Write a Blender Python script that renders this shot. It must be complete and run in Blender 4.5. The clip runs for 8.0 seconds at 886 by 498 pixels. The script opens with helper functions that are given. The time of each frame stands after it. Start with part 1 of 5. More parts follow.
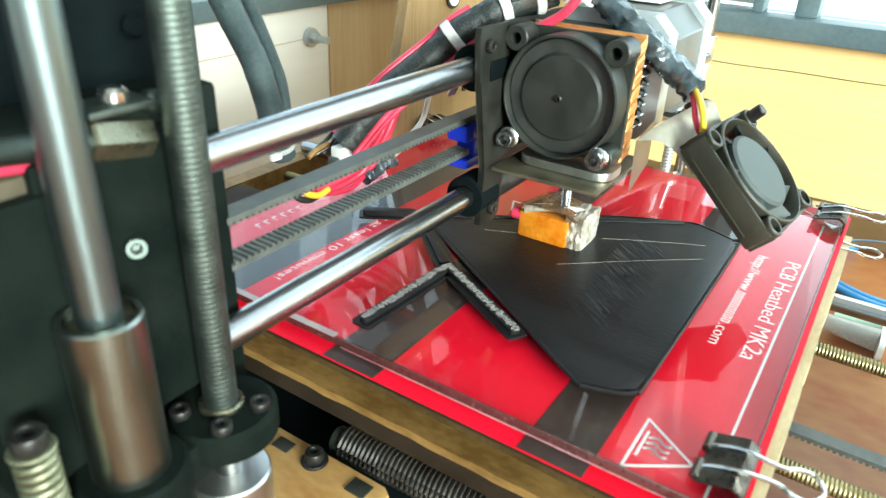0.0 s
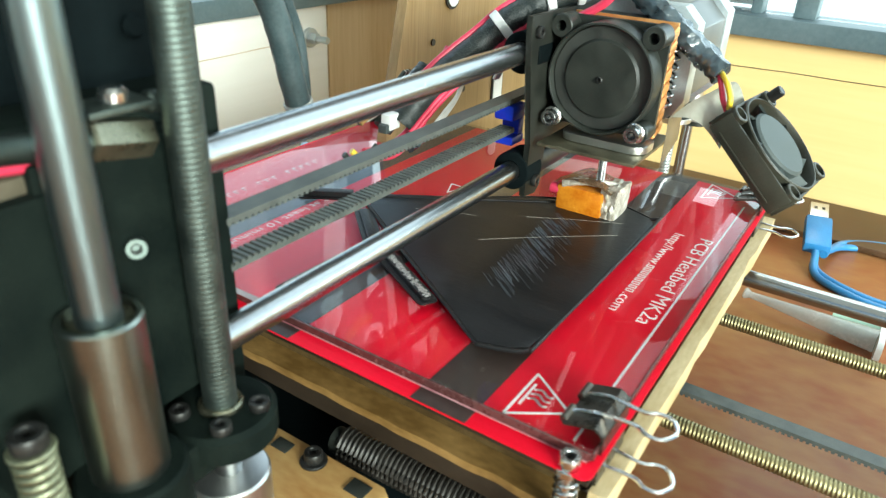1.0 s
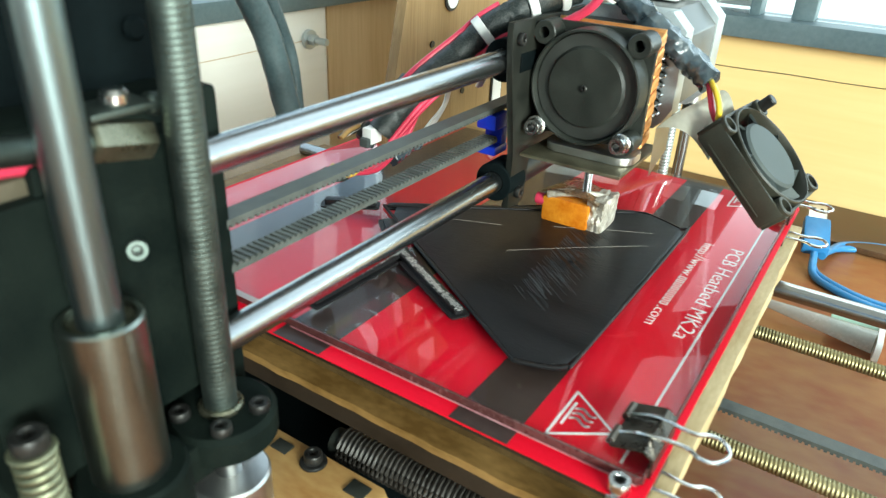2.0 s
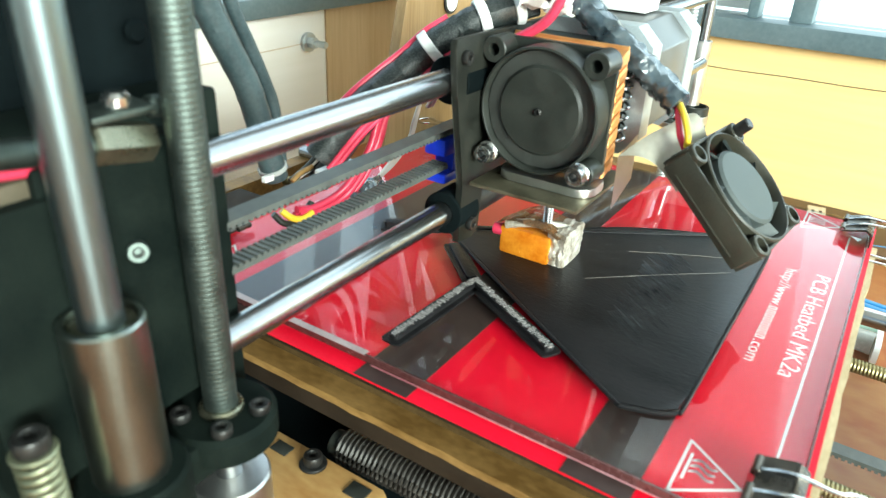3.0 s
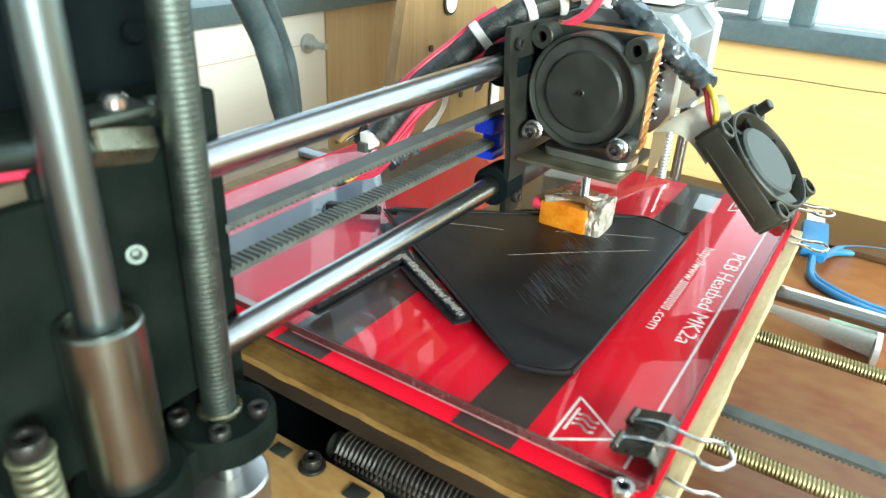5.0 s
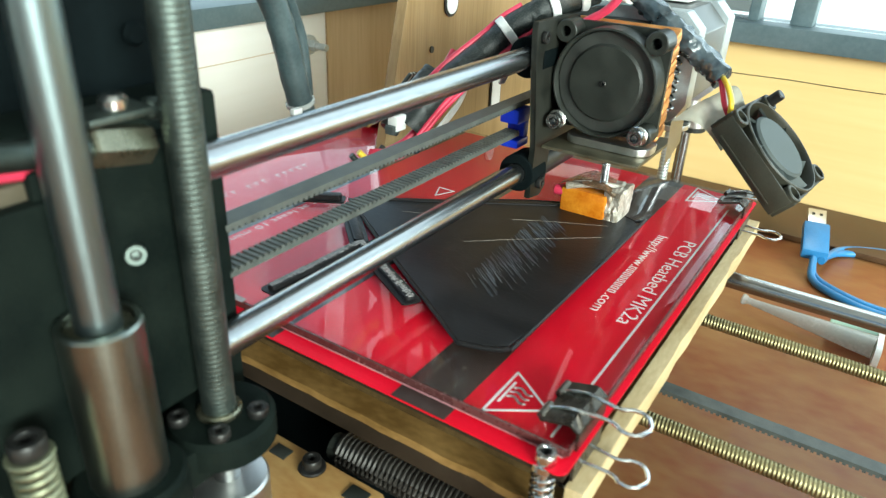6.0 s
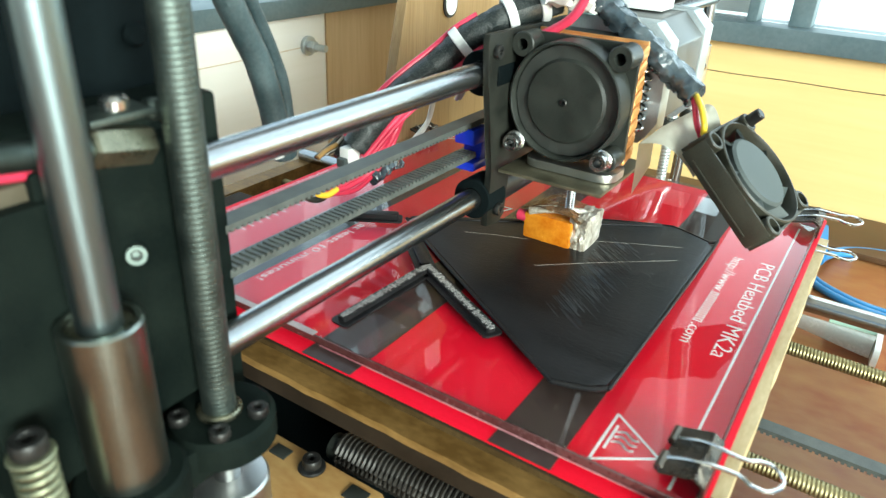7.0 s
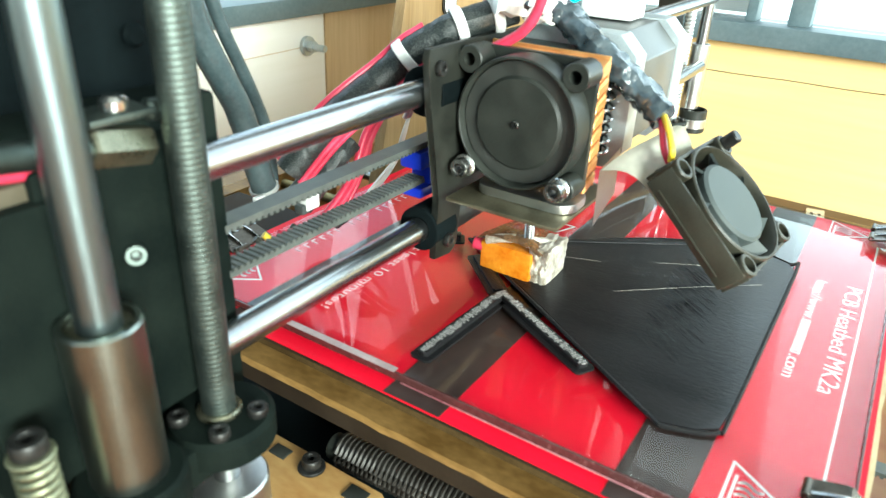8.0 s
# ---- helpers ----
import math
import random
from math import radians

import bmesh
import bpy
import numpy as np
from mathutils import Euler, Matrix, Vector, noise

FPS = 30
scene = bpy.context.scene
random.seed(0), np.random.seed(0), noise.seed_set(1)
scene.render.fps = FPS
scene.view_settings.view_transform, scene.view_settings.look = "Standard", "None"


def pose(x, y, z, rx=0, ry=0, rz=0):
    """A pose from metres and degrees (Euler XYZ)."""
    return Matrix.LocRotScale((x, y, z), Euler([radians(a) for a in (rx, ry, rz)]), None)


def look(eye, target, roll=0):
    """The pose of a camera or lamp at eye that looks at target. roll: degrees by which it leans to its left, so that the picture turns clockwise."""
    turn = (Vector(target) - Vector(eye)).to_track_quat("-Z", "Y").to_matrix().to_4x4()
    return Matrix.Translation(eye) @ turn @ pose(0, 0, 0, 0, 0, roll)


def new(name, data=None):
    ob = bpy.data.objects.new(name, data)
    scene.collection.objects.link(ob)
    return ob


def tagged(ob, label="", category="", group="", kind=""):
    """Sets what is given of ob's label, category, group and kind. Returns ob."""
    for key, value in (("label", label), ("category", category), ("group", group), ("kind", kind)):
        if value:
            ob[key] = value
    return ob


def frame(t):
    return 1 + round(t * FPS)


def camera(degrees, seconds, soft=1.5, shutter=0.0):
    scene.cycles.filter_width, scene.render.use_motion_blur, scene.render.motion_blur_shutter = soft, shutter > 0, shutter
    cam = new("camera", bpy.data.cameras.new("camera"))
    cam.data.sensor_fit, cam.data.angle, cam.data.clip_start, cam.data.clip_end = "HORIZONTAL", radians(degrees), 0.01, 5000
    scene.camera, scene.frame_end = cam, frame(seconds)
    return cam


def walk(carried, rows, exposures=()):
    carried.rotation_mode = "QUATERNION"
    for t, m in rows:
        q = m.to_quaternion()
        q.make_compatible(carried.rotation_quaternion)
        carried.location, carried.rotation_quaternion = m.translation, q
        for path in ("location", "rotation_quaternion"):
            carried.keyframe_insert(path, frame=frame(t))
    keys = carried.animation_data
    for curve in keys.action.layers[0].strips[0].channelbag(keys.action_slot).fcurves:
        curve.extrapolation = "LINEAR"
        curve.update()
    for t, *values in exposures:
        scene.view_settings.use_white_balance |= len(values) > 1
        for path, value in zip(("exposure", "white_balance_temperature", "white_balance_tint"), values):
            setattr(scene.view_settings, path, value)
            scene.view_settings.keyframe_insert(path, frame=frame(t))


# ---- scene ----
cam = camera(64.64, 8.0, 1.2, 0.4)
cam.data.dof.use_dof, cam.data.dof.focus_distance, cam.data.dof.aperture_fstop = True, 0.33, 22.0
walk(cam, [
    (0, pose(-0.20289, -0.11641, 0.21706, 62.511, -2.327, -56.238)),
    (0.5, pose(-0.20296, -0.11631, 0.21709, 62.516, -2.386, -56.268)),
    (1, pose(-0.20308, -0.11621, 0.21711, 62.551, -2.444, -56.313)),
    (1.5, pose(-0.20327, -0.11618, 0.21716, 62.592, -2.462, -56.355)),
    (2.25, pose(-0.20372, -0.11633, 0.21735, 62.731, -2.477, -56.431)),
    (3, pose(-0.20417, -0.11650, 0.21749, 62.873, -2.468, -56.502)),
    (3.5, pose(-0.20431, -0.11654, 0.21747, 62.953, -2.447, -56.512)),
    (4, pose(-0.20421, -0.11649, 0.21750, 62.984, -2.478, -56.501)),
    (4.5, pose(-0.20392, -0.11641, 0.21746, 62.960, -2.505, -56.501)),
    (5.25, pose(-0.20364, -0.11647, 0.21739, 63.007, -2.497, -56.479)),
    (6, pose(-0.20350, -0.11660, 0.21738, 63.073, -2.473, -56.413)),
    (6.5, pose(-0.20386, -0.11678, 0.21745, 63.111, -2.476, -56.457)),
    (7, pose(-0.20405, -0.11695, 0.21750, 63.153, -2.465, -56.480)),
    (7.5, pose(-0.20414, -0.11700, 0.21753, 63.158, -2.442, -56.528)),
    (8, pose(-0.20416, -0.11704, 0.21753, 63.153, -2.418, -56.557)),
], exposures=[(0, 0.70, 6150, -8), (0.6, 0.58, 6150, -8), (1.7, 0.29, 6150, -8), (3.0, 0.67, 6150, -8), (4.0, 0.83, 6150, -8), (4.7, 0.68, 6150, -8), (6.0, 0.27, 6150, -8), (6.6, 0.38, 6150, -8), (7.2, 0.52, 6150, -8), (8.0, 0.84, 6150, -8)])

# ---- world and light ----
world = bpy.data.worlds.new("sky")
scene.world = world
world.use_nodes = True
wn, wl = world.node_tree.nodes, world.node_tree.links
sky = wn.new("ShaderNodeTexSky")
sky.sky_type, sky.sun_disc = "NISHITA", False
sky.sun_elevation, sky.sun_rotation = radians(66), radians(73)
wl.new(sky.outputs[0], wn["Background"].inputs[0])
wn["Background"].inputs[1].default_value = 0.15


def window_light(name, m, sx, sy, watts, colour):
    lamp = bpy.data.lights.new(name, "AREA")
    lamp.shape, lamp.size, lamp.size_y, lamp.energy, lamp.color = "RECTANGLE", sx, sy, watts, colour
    ob = new(name, lamp)
    ob.matrix_world = m
    return ob


sun = bpy.data.lights.new("sun", "SUN")
sun.energy, sun.angle, sun.color = 0.6, radians(12), (1.0, 0.96, 0.9)
new("sun", sun).matrix_world = look((1.0, 0.3, 2.4), (0, 0, 0))
window_light("window_light_right", look((0.64, -0.35, 0.64), (-1, -0.35, 0.60)), 1.9, 1.05, 12, (0.93, 0.97, 1.0))
window_light("window_light_back", look((-0.45, 0.56, 0.64), (-0.45, -1, 0.60)), 1.9, 1.05, 5, (0.93, 0.97, 1.0))
window_light("window_light_room", look((-1.68, -3.06, 1.0), (0.1, 0.0, 0.1)), 1.6, 1.15, 240, (1.0, 0.98, 0.94))


# ---- materials ----
def principled(name):
    m = bpy.data.materials.new(name)
    m.use_nodes = True
    return m, m.node_tree.nodes, m.node_tree.links, m.node_tree.nodes["Principled BSDF"]


def surface(name, c1, c2, rough=0.5, metal=0.0, grain=800, stain=40, bump=0.1, stretch=(1, 1, 1), coat=0.0, rvar=0.15, depth=0.0002, spec=0.5):
    """Two scales of variation: fine grain mixes c1 and c2, broad stains shift both tone and gloss."""
    m, n, l, b = principled(name)
    tc, mp = n.new("ShaderNodeTexCoord"), n.new("ShaderNodeMapping")
    mp.inputs["Scale"].default_value = stretch
    l.new(tc.outputs["Object"], mp.inputs[0])
    fine, broad = n.new("ShaderNodeTexNoise"), n.new("ShaderNodeTexNoise")
    fine.inputs["Scale"].default_value, broad.inputs["Scale"].default_value = grain, stain
    fine.inputs["Detail"].default_value, broad.inputs["Detail"].default_value = 4, 5
    l.new(mp.outputs[0], fine.inputs["Vector"]), l.new(mp.outputs[0], broad.inputs["Vector"])
    add = n.new("ShaderNodeMath")
    add.operation = "MULTIPLY_ADD"
    add.inputs[1].default_value, add.inputs[2].default_value = 0.5, -0.25
    l.new(fine.outputs["Fac"], add.inputs[0])
    tot = n.new("ShaderNodeMath")
    tot.operation = "ADD"
    l.new(add.outputs[0], tot.inputs[0]), l.new(broad.outputs["Fac"], tot.inputs[1])
    ramp = n.new("ShaderNodeValToRGB")
    ramp.color_ramp.elements[0].position, ramp.color_ramp.elements[1].position = 0.3, 0.7
    ramp.color_ramp.elements[0].color, ramp.color_ramp.elements[1].color = (*c1, 1), (*c2, 1)
    l.new(tot.outputs[0], ramp.inputs[0]), l.new(ramp.outputs[0], b.inputs["Base Color"])
    rr = n.new("ShaderNodeMapRange")
    rr.inputs["To Min"].default_value, rr.inputs["To Max"].default_value = max(0.02, rough - rvar), min(1, rough + rvar)
    l.new(tot.outputs[0], rr.inputs[0]), l.new(rr.outputs[0], b.inputs["Roughness"])
    b.inputs["Metallic"].default_value, b.inputs["Coat Weight"].default_value = metal, coat
    b.inputs["Specular IOR Level"].default_value = spec
    if bump:
        bp = n.new("ShaderNodeBump")
        bp.inputs["Strength"].default_value, bp.inputs["Distance"].default_value = bump, depth
        l.new(fine.outputs["Fac"], bp.inputs["Height"]), l.new(bp.outputs[0], b.inputs["Normal"])
    return m


def wood(name, c1, c2, axis, rough=0.45, scale=60, coat=0.0):
    """Long grain along one axis (0 x, 1 y, 2 z)."""
    st = [1.0, 1.0, 1.0]
    st[axis] = 0.06
    return surface(name, c1, c2, rough, 0, scale * 14, scale, 0.15, tuple(st), coat, 0.1, 0.0003)


STEEL = surface("polished_steel", (0.385, 0.395, 0.4), (0.4, 0.41, 0.415), 0.27, 1, 900, 20, 0.0, (0.05, 0.05, 0.05), 0, 0.012)
# near upright rod: dark surroundings and shade put into the steel's colour
SHADED = surface("shaded_upright_steel", (0.19, 0.24, 0.25), (0.205, 0.255, 0.265), 0.36, 1, 1500, 20, 0.0, (1, 1, 1), 0, 0.03)
CHROME = surface("bright_screw_steel", (0.66, 0.65, 0.63), (0.78, 0.78, 0.77), 0.22, 1, 2500, 300, 0.05)
ZINC = surface("zinc_threaded_rod", (0.085, 0.108, 0.1), (0.13, 0.155, 0.14), 0.5, 1, 1800, 120, 0.06)
BRASSY = surface("yellow_zinc_rod", (0.24, 0.205, 0.1), (0.36, 0.315, 0.175), 0.5, 1, 1800, 90, 0.06)
NUT = surface("dull_plated_nut", (0.15, 0.145, 0.1), (0.27, 0.26, 0.19), 0.3, 0.9, 1500, 150, 0.1)
BRASS = surface("brass", (0.55, 0.4, 0.16), (0.75, 0.58, 0.28), 0.3, 1, 1800, 150, 0.05)
BEARING = surface("bearing_steel", (0.25, 0.275, 0.245), (0.3, 0.33, 0.295), 0.3, 1, 1500, 70, 0.0, rvar=0.02)
ALU = surface("aluminium", (0.6, 0.6, 0.58), (0.74, 0.74, 0.72), 0.36, 1, 2500, 120, 0.08)
# black plastic of the near left side, its shade put into the colour
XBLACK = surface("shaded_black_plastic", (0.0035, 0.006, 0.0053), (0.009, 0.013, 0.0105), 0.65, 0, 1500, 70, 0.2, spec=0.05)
BLACK = surface("black_plastic", (0.015, 0.017, 0.0145), (0.03, 0.033, 0.028), 0.42, 0, 2200, 90, 0.15, spec=0.35)
CARR = surface("dusty_black_carriage", (0.006, 0.007, 0.0055), (0.019, 0.02, 0.0155), 0.5, 0, 1600, 110, 0.2, spec=0.3)
MATT = surface("matt_black_frame", (0.002, 0.0036, 0.004), (0.0045, 0.0075, 0.0082), 0.75, 0, 900, 40, 0.2, spec=0.05)
SCREW = surface("black_oxide_screw", (0.025, 0.025, 0.025), (0.055, 0.054, 0.05), 0.42, 0.7, 2500, 300, 0.05)
BELT = surface("rubber_belt", (0.045, 0.05, 0.046), (0.09, 0.098, 0.09), 0.55, 0, 3000, 200, 0.2)
RED = surface("red_solder_mask", (0.62, 0.002, 0.018), (0.7, 0.004, 0.028), 0.4, 0, 900, 25, 0.02, coat=0.0, rvar=0.06, spec=0.08)
TAPE = surface("dark_copper_band", (0.035, 0.022, 0.02), (0.055, 0.036, 0.032), 0.35, 0, 300, 40, 0, spec=0.2)
INK = surface("white_ink", (0.78, 0.74, 0.74), (0.85, 0.82, 0.82), 0.5, 0, 900, 90, 0)
# white ink dimmed in colour for the glass reflection and blur over it
DIMMED = surface("dimmed_white_ink", (0.6, 0.36, 0.39), (0.74, 0.54, 0.57), 0.5, 0, 900, 90, 0)
PRINT = surface("black_printed_plastic", (0.006, 0.006, 0.0065), (0.016, 0.015, 0.016), 0.36, 0, 2200, 70, 0.7, (1, 0.15, 1), 0, 0.10, spec=0.18)
PLY = surface("plywood", (0.4, 0.2, 0.06), (0.58, 0.37, 0.14), 0.5, 0, 420, 60, 0.15, (1, 0.4, 1))
SHEET = surface("dark_insulation", (0.014, 0.009, 0.005), (0.03, 0.02, 0.012), 0.7, 0, 900, 60, 0.3, spec=0.2)
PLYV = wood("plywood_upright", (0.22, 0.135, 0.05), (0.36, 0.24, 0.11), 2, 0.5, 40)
# plywood darkened in its colour for the shade under the bed
PLYDARK = surface("shaded_plywood", (0.135, 0.072, 0.018), (0.32, 0.19, 0.062), 0.5, 0, 500, 70, 0.15, (1, 0.5, 1))
COIL = surface("dark_spiral_wrap", (0.018, 0.015, 0.012), (0.045, 0.04, 0.034), 0.45, 0.3, 1500, 120, 0.05)
PLATE = surface("worn_yellowed_plate", (0.14, 0.125, 0.08), (0.24, 0.22, 0.15), 0.4, 0.8, 1500, 120, 0.05)
HOSEM = surface("grey_green_rubber_hose", (0.025, 0.04, 0.044), (0.06, 0.085, 0.09), 0.4, 0, 900, 60, 0.1)
BROWN = surface("shade_block_brown", (0.055, 0.033, 0.012), (0.11, 0.07, 0.028), 0.75, 0, 700, 60, 0.3, spec=0.1)
AMBER = surface("brown_amber_tape", (0.16, 0.07, 0.02), (0.42, 0.22, 0.09), 0.25, 0, 600, 200, 0.4, (1, 1, 1), 0.3)
AMBER.node_tree.nodes["Principled BSDF"].inputs["Alpha"].default_value = 0.75
PALESP = surface("yellowed_spring_steel", (0.2, 0.21, 0.13), (0.34, 0.35, 0.24), 0.45, 0.8, 1500, 150, 0.1)
CLIPB = surface("dark_clip_steel", (0.05, 0.044, 0.036), (0.12, 0.105, 0.085), 0.3, 0.8, 1500, 120, 0.05)
BLADE = surface("grey_black_blade", (0.026, 0.028, 0.025), (0.042, 0.045, 0.04), 0.45, 0, 1500, 80, 0.1)
DUSTY = surface("dusty_dark_plastic", (0.016, 0.0155, 0.01), (0.036, 0.035, 0.024), 0.45, 0, 1800, 80, 0.15)
TABLE = surface("varnished_table", (0.25, 0.055, 0.016), (0.37, 0.18, 0.066), 0.42, 0, 130, 16, 0.05, (1, 0.5, 1), 0.08, spec=0.3)
PINE = surface("pale_pine_edge", (0.42, 0.3, 0.14), (0.62, 0.5, 0.29), 0.6, 0, 700, 90, 0.3, (0.3, 1, 1))
WALLW = wood("yellow_varnished_board", (0.78, 0.53, 0.22), (0.86, 0.63, 0.29), 1, 0.5, 10)
WALLC = wood("pale_board", (0.9, 0.89, 0.83), (0.95, 0.94, 0.9), 0, 0.5, 12)
POST = wood("planed_post", (0.52, 0.36, 0.19), (0.66, 0.5, 0.31), 2, 0.45, 25)
SILL = surface("grey_green_window_paint", (0.085, 0.125, 0.14), (0.14, 0.185, 0.2), 0.5, 0, 300, 15, 0.1)
ROOM = surface("room_plaster", (0.36, 0.37, 0.37), (0.44, 0.45, 0.45), 0.8, 0, 60, 3, 0.1)
KAPTON = surface("amber_polyimide_tape", (0.5, 0.13, 0.006), (0.68, 0.25, 0.02), 0.22, 0, 600, 140, 0.3, (1, 1, 1), 0.4, 0.1, 0.0006)
FOIL = surface("crumpled_white_insulation", (0.26, 0.21, 0.15), (0.66, 0.62, 0.55), 0.35, 0.2, 900, 260, 0.7, depth=0.0008)
COPPER = surface("copper_heatsink", (0.72, 0.32, 0.1), (0.85, 0.46, 0.18), 0.38, 0.75, 1500, 120, 0.1)
WHITE = surface("white_plastic", (0.7, 0.7, 0.68), (0.8, 0.8, 0.78), 0.45, 0, 900, 80, 0.1)
PAPER = surface("white_card_shield", (0.5, 0.49, 0.41), (0.64, 0.63, 0.55), 0.5, 0, 500, 45, 0.2)
GREY = surface("grey_fan_plastic", (0.04, 0.051, 0.05), (0.06, 0.073, 0.071), 0.6, 0, 1500, 60, 0.1)
REDW = surface("red_wire", (0.5, 0.018, 0.05), (0.6, 0.045, 0.1), 0.35, 0, 1500, 90, 0.05)
YELW = surface("yellow_wire", (0.75, 0.5, 0.03), (0.82, 0.6, 0.06), 0.35, 0, 1500, 90, 0.05)
TINW = surface("bare_grey_wire", (0.5, 0.46, 0.4), (0.66, 0.62, 0.56), 0.4, 0.3, 1500, 90, 0.05)
BLUE = surface("blue_plastic", (0.01, 0.03, 0.5), (0.015, 0.05, 0.62), 0.35, 0, 1500, 90, 0.05)
USB = surface("light_blue_cable", (0.03, 0.17, 0.4), (0.05, 0.23, 0.5), 0.35, 0, 900, 60, 0.05)
TEAL = surface("teal_wire", (0.0, 0.5, 0.5), (0.02, 0.6, 0.6), 0.35, 0, 900, 60, 0.05)
TAPEW = surface("grey_blue_tape_wrap", (0.014, 0.022, 0.028), (0.07, 0.095, 0.11), 0.18, 0.0, 330, 120, 0.55, (1, 1, 1), 0.6, 0.1, 0.001)
MOTOR = surface("motor_steel", (0.42, 0.46, 0.47), (0.55, 0.6, 0.61), 0.45, 0.7, 1500, 60, 0.06)
MOTORB = surface("motor_black_stack", (0.09, 0.095, 0.094), (0.15, 0.156, 0.152), 0.4, 0.3, 1500, 60, 0.1)


def sleeve_material():
    m, n, l, b = principled("braided_sleeve")
    tc = n.new("ShaderNodeTexCoord")
    v = n.new("ShaderNodeTexVoronoi")
    v.inputs["Scale"].default_value = 2200
    l.new(tc.outputs["Object"], v.inputs["Vector"])
    r = n.new("ShaderNodeValToRGB")
    r.color_ramp.elements[0].color, r.color_ramp.elements[1].color = (0.05, 0.053, 0.05, 1), (0.008, 0.013, 0.013, 1)
    r.color_ramp.elements[0].position, r.color_ramp.elements[1].position = 0.2, 0.6
    l.new(v.outputs["Distance"], r.inputs[0]), l.new(r.outputs[0], b.inputs["Base Color"])
    bp = n.new("ShaderNodeBump")
    bp.inputs["Strength"].default_value, bp.inputs["Distance"].default_value = 0.4, 0.0002
    bp.invert = True
    l.new(v.outputs["Distance"], bp.inputs["Height"]), l.new(bp.outputs[0], b.inputs["Normal"])
    b.inputs["Roughness"].default_value = 0.45
    return m


def glass_material(name, tint, rough=0.0, alpha=0.12):
    """Thin clear sheet: see-through with a mirror-like coat driven by Fresnel gloss."""
    m, n, l, b = principled(name)
    out = n["Material Output"]
    tr, gl, lw, mix = n.new("ShaderNodeBsdfTransparent"), n.new("ShaderNodeBsdfGlossy"), n.new("ShaderNodeLayerWeight"), n.new("ShaderNodeMixShader")
    tr.inputs[0].default_value = (*tint, 1)
    gl.inputs["Roughness"].default_value = rough
    lw.inputs[0].default_value = 0.5
    p5, f0 = n.new("ShaderNodeMath"), n.new("ShaderNodeMath")
    p5.operation, f0.operation = "POWER", "MULTIPLY_ADD"
    p5.inputs[1].default_value, f0.inputs[1].default_value, f0.inputs[2].default_value = 5.0, 0.85, 0.029
    l.new(lw.outputs["Facing"], p5.inputs[0]), l.new(p5.outputs[0], f0.inputs[0])
    l.new(f0.outputs[0], mix.inputs[0]), l.new(tr.outputs[0], mix.inputs[1]), l.new(gl.outputs[0], mix.inputs[2])
    l.new(mix.outputs[0], out.inputs[0])
    return m


SLEEVE = sleeve_material()
GLASS = glass_material("bed_glass", (0.96, 0.98, 0.97), 0.01)
CLEAR = surface("frosted_clear_plastic", (0.5, 0.52, 0.5), (0.6, 0.62, 0.6), 0.25, 0, 600, 60, 0.05)
CLEAR.node_tree.nodes["Principled BSDF"].inputs["Alpha"].default_value = 0.55
PANE = glass_material("window_pane", (0.97, 0.98, 0.98), 0.0)


# ---- mesh helpers ----
def B():
    return bmesh.new()


def thing(name, label, category, group="", kind=""):
    return tagged(new(name), label, category, group, kind)


def part(name, bm, material, parent=None, label="", smooth=True, kind=""):
    bmesh.ops.recalc_face_normals(bm, faces=bm.faces)
    me = bpy.data.meshes.new(name)
    bm.to_mesh(me)
    bm.free()
    me.materials.append(material)
    if smooth:
        me.shade_smooth()
        me.set_sharp_from_angle(angle=radians(35))
    ob = new(name, me)
    ob.parent = parent
    return tagged(ob, label, "", "", kind)


def box(bm, x0, x1, y0, y1, z0, z1, bevel=0.0, m=None, seg=2):
    g = bmesh.ops.create_cube(bm, size=1, matrix=Matrix.Translation(((x0 + x1) / 2, (y0 + y1) / 2, (z0 + z1) / 2)) @ Matrix.Diagonal((x1 - x0, y1 - y0, z1 - z0, 1)))
    vs = g["verts"]
    if m is not None:
        bmesh.ops.transform(bm, matrix=m, verts=vs)
    if bevel:
        es = list({e for v in vs for e in v.link_edges})
        bmesh.ops.bevel(bm, geom=es, offset=bevel, segments=seg, affect="EDGES", profile=0.6)
    return bm


def axis_matrix(p0, p1):
    p0, p1 = Vector(p0), Vector(p1)
    return Matrix.Translation(p0) @ (p1 - p0).to_track_quat("Z", "Y").to_matrix().to_4x4(), (p1 - p0).length


def lathe(bm, m, profile, n=32, closed=False):
    """Turn (radius, height) pairs about the local z axis of m; the ends are capped unless closed into a ring."""
    rings = []
    for r, h in profile:
        rings.append([bm.verts.new(m @ Vector((r * math.cos(2 * math.pi * k / n), r * math.sin(2 * math.pi * k / n), h))) for k in range(n)])
    pairs = list(zip(rings, rings[1:]))
    if closed:
        pairs.append((rings[-1], rings[0]))
    for a, b in pairs:
        for k in range(n):
            bm.faces.new((a[k], a[(k + 1) % n], b[(k + 1) % n], b[k]))
    if not closed:
        bm.faces.new(rings[0]), bm.faces.new(rings[-1])
    return bm


def rod(bm, p0, p1, r, n=28, chamfer=0.0004):
    m, h = axis_matrix(p0, p1)
    return lathe(bm, m, [(r - chamfer, 0), (r, chamfer), (r, h - chamfer), (r - chamfer, h)], n)


def tube(bm, p0, p1, r, ri, n=32, c=0.0003):
    m, h = axis_matrix(p0, p1)
    return lathe(bm, m, [(ri, 0), (r - c, 0), (r, c), (r, h - c), (r - c, h), (ri, h)], n, True)


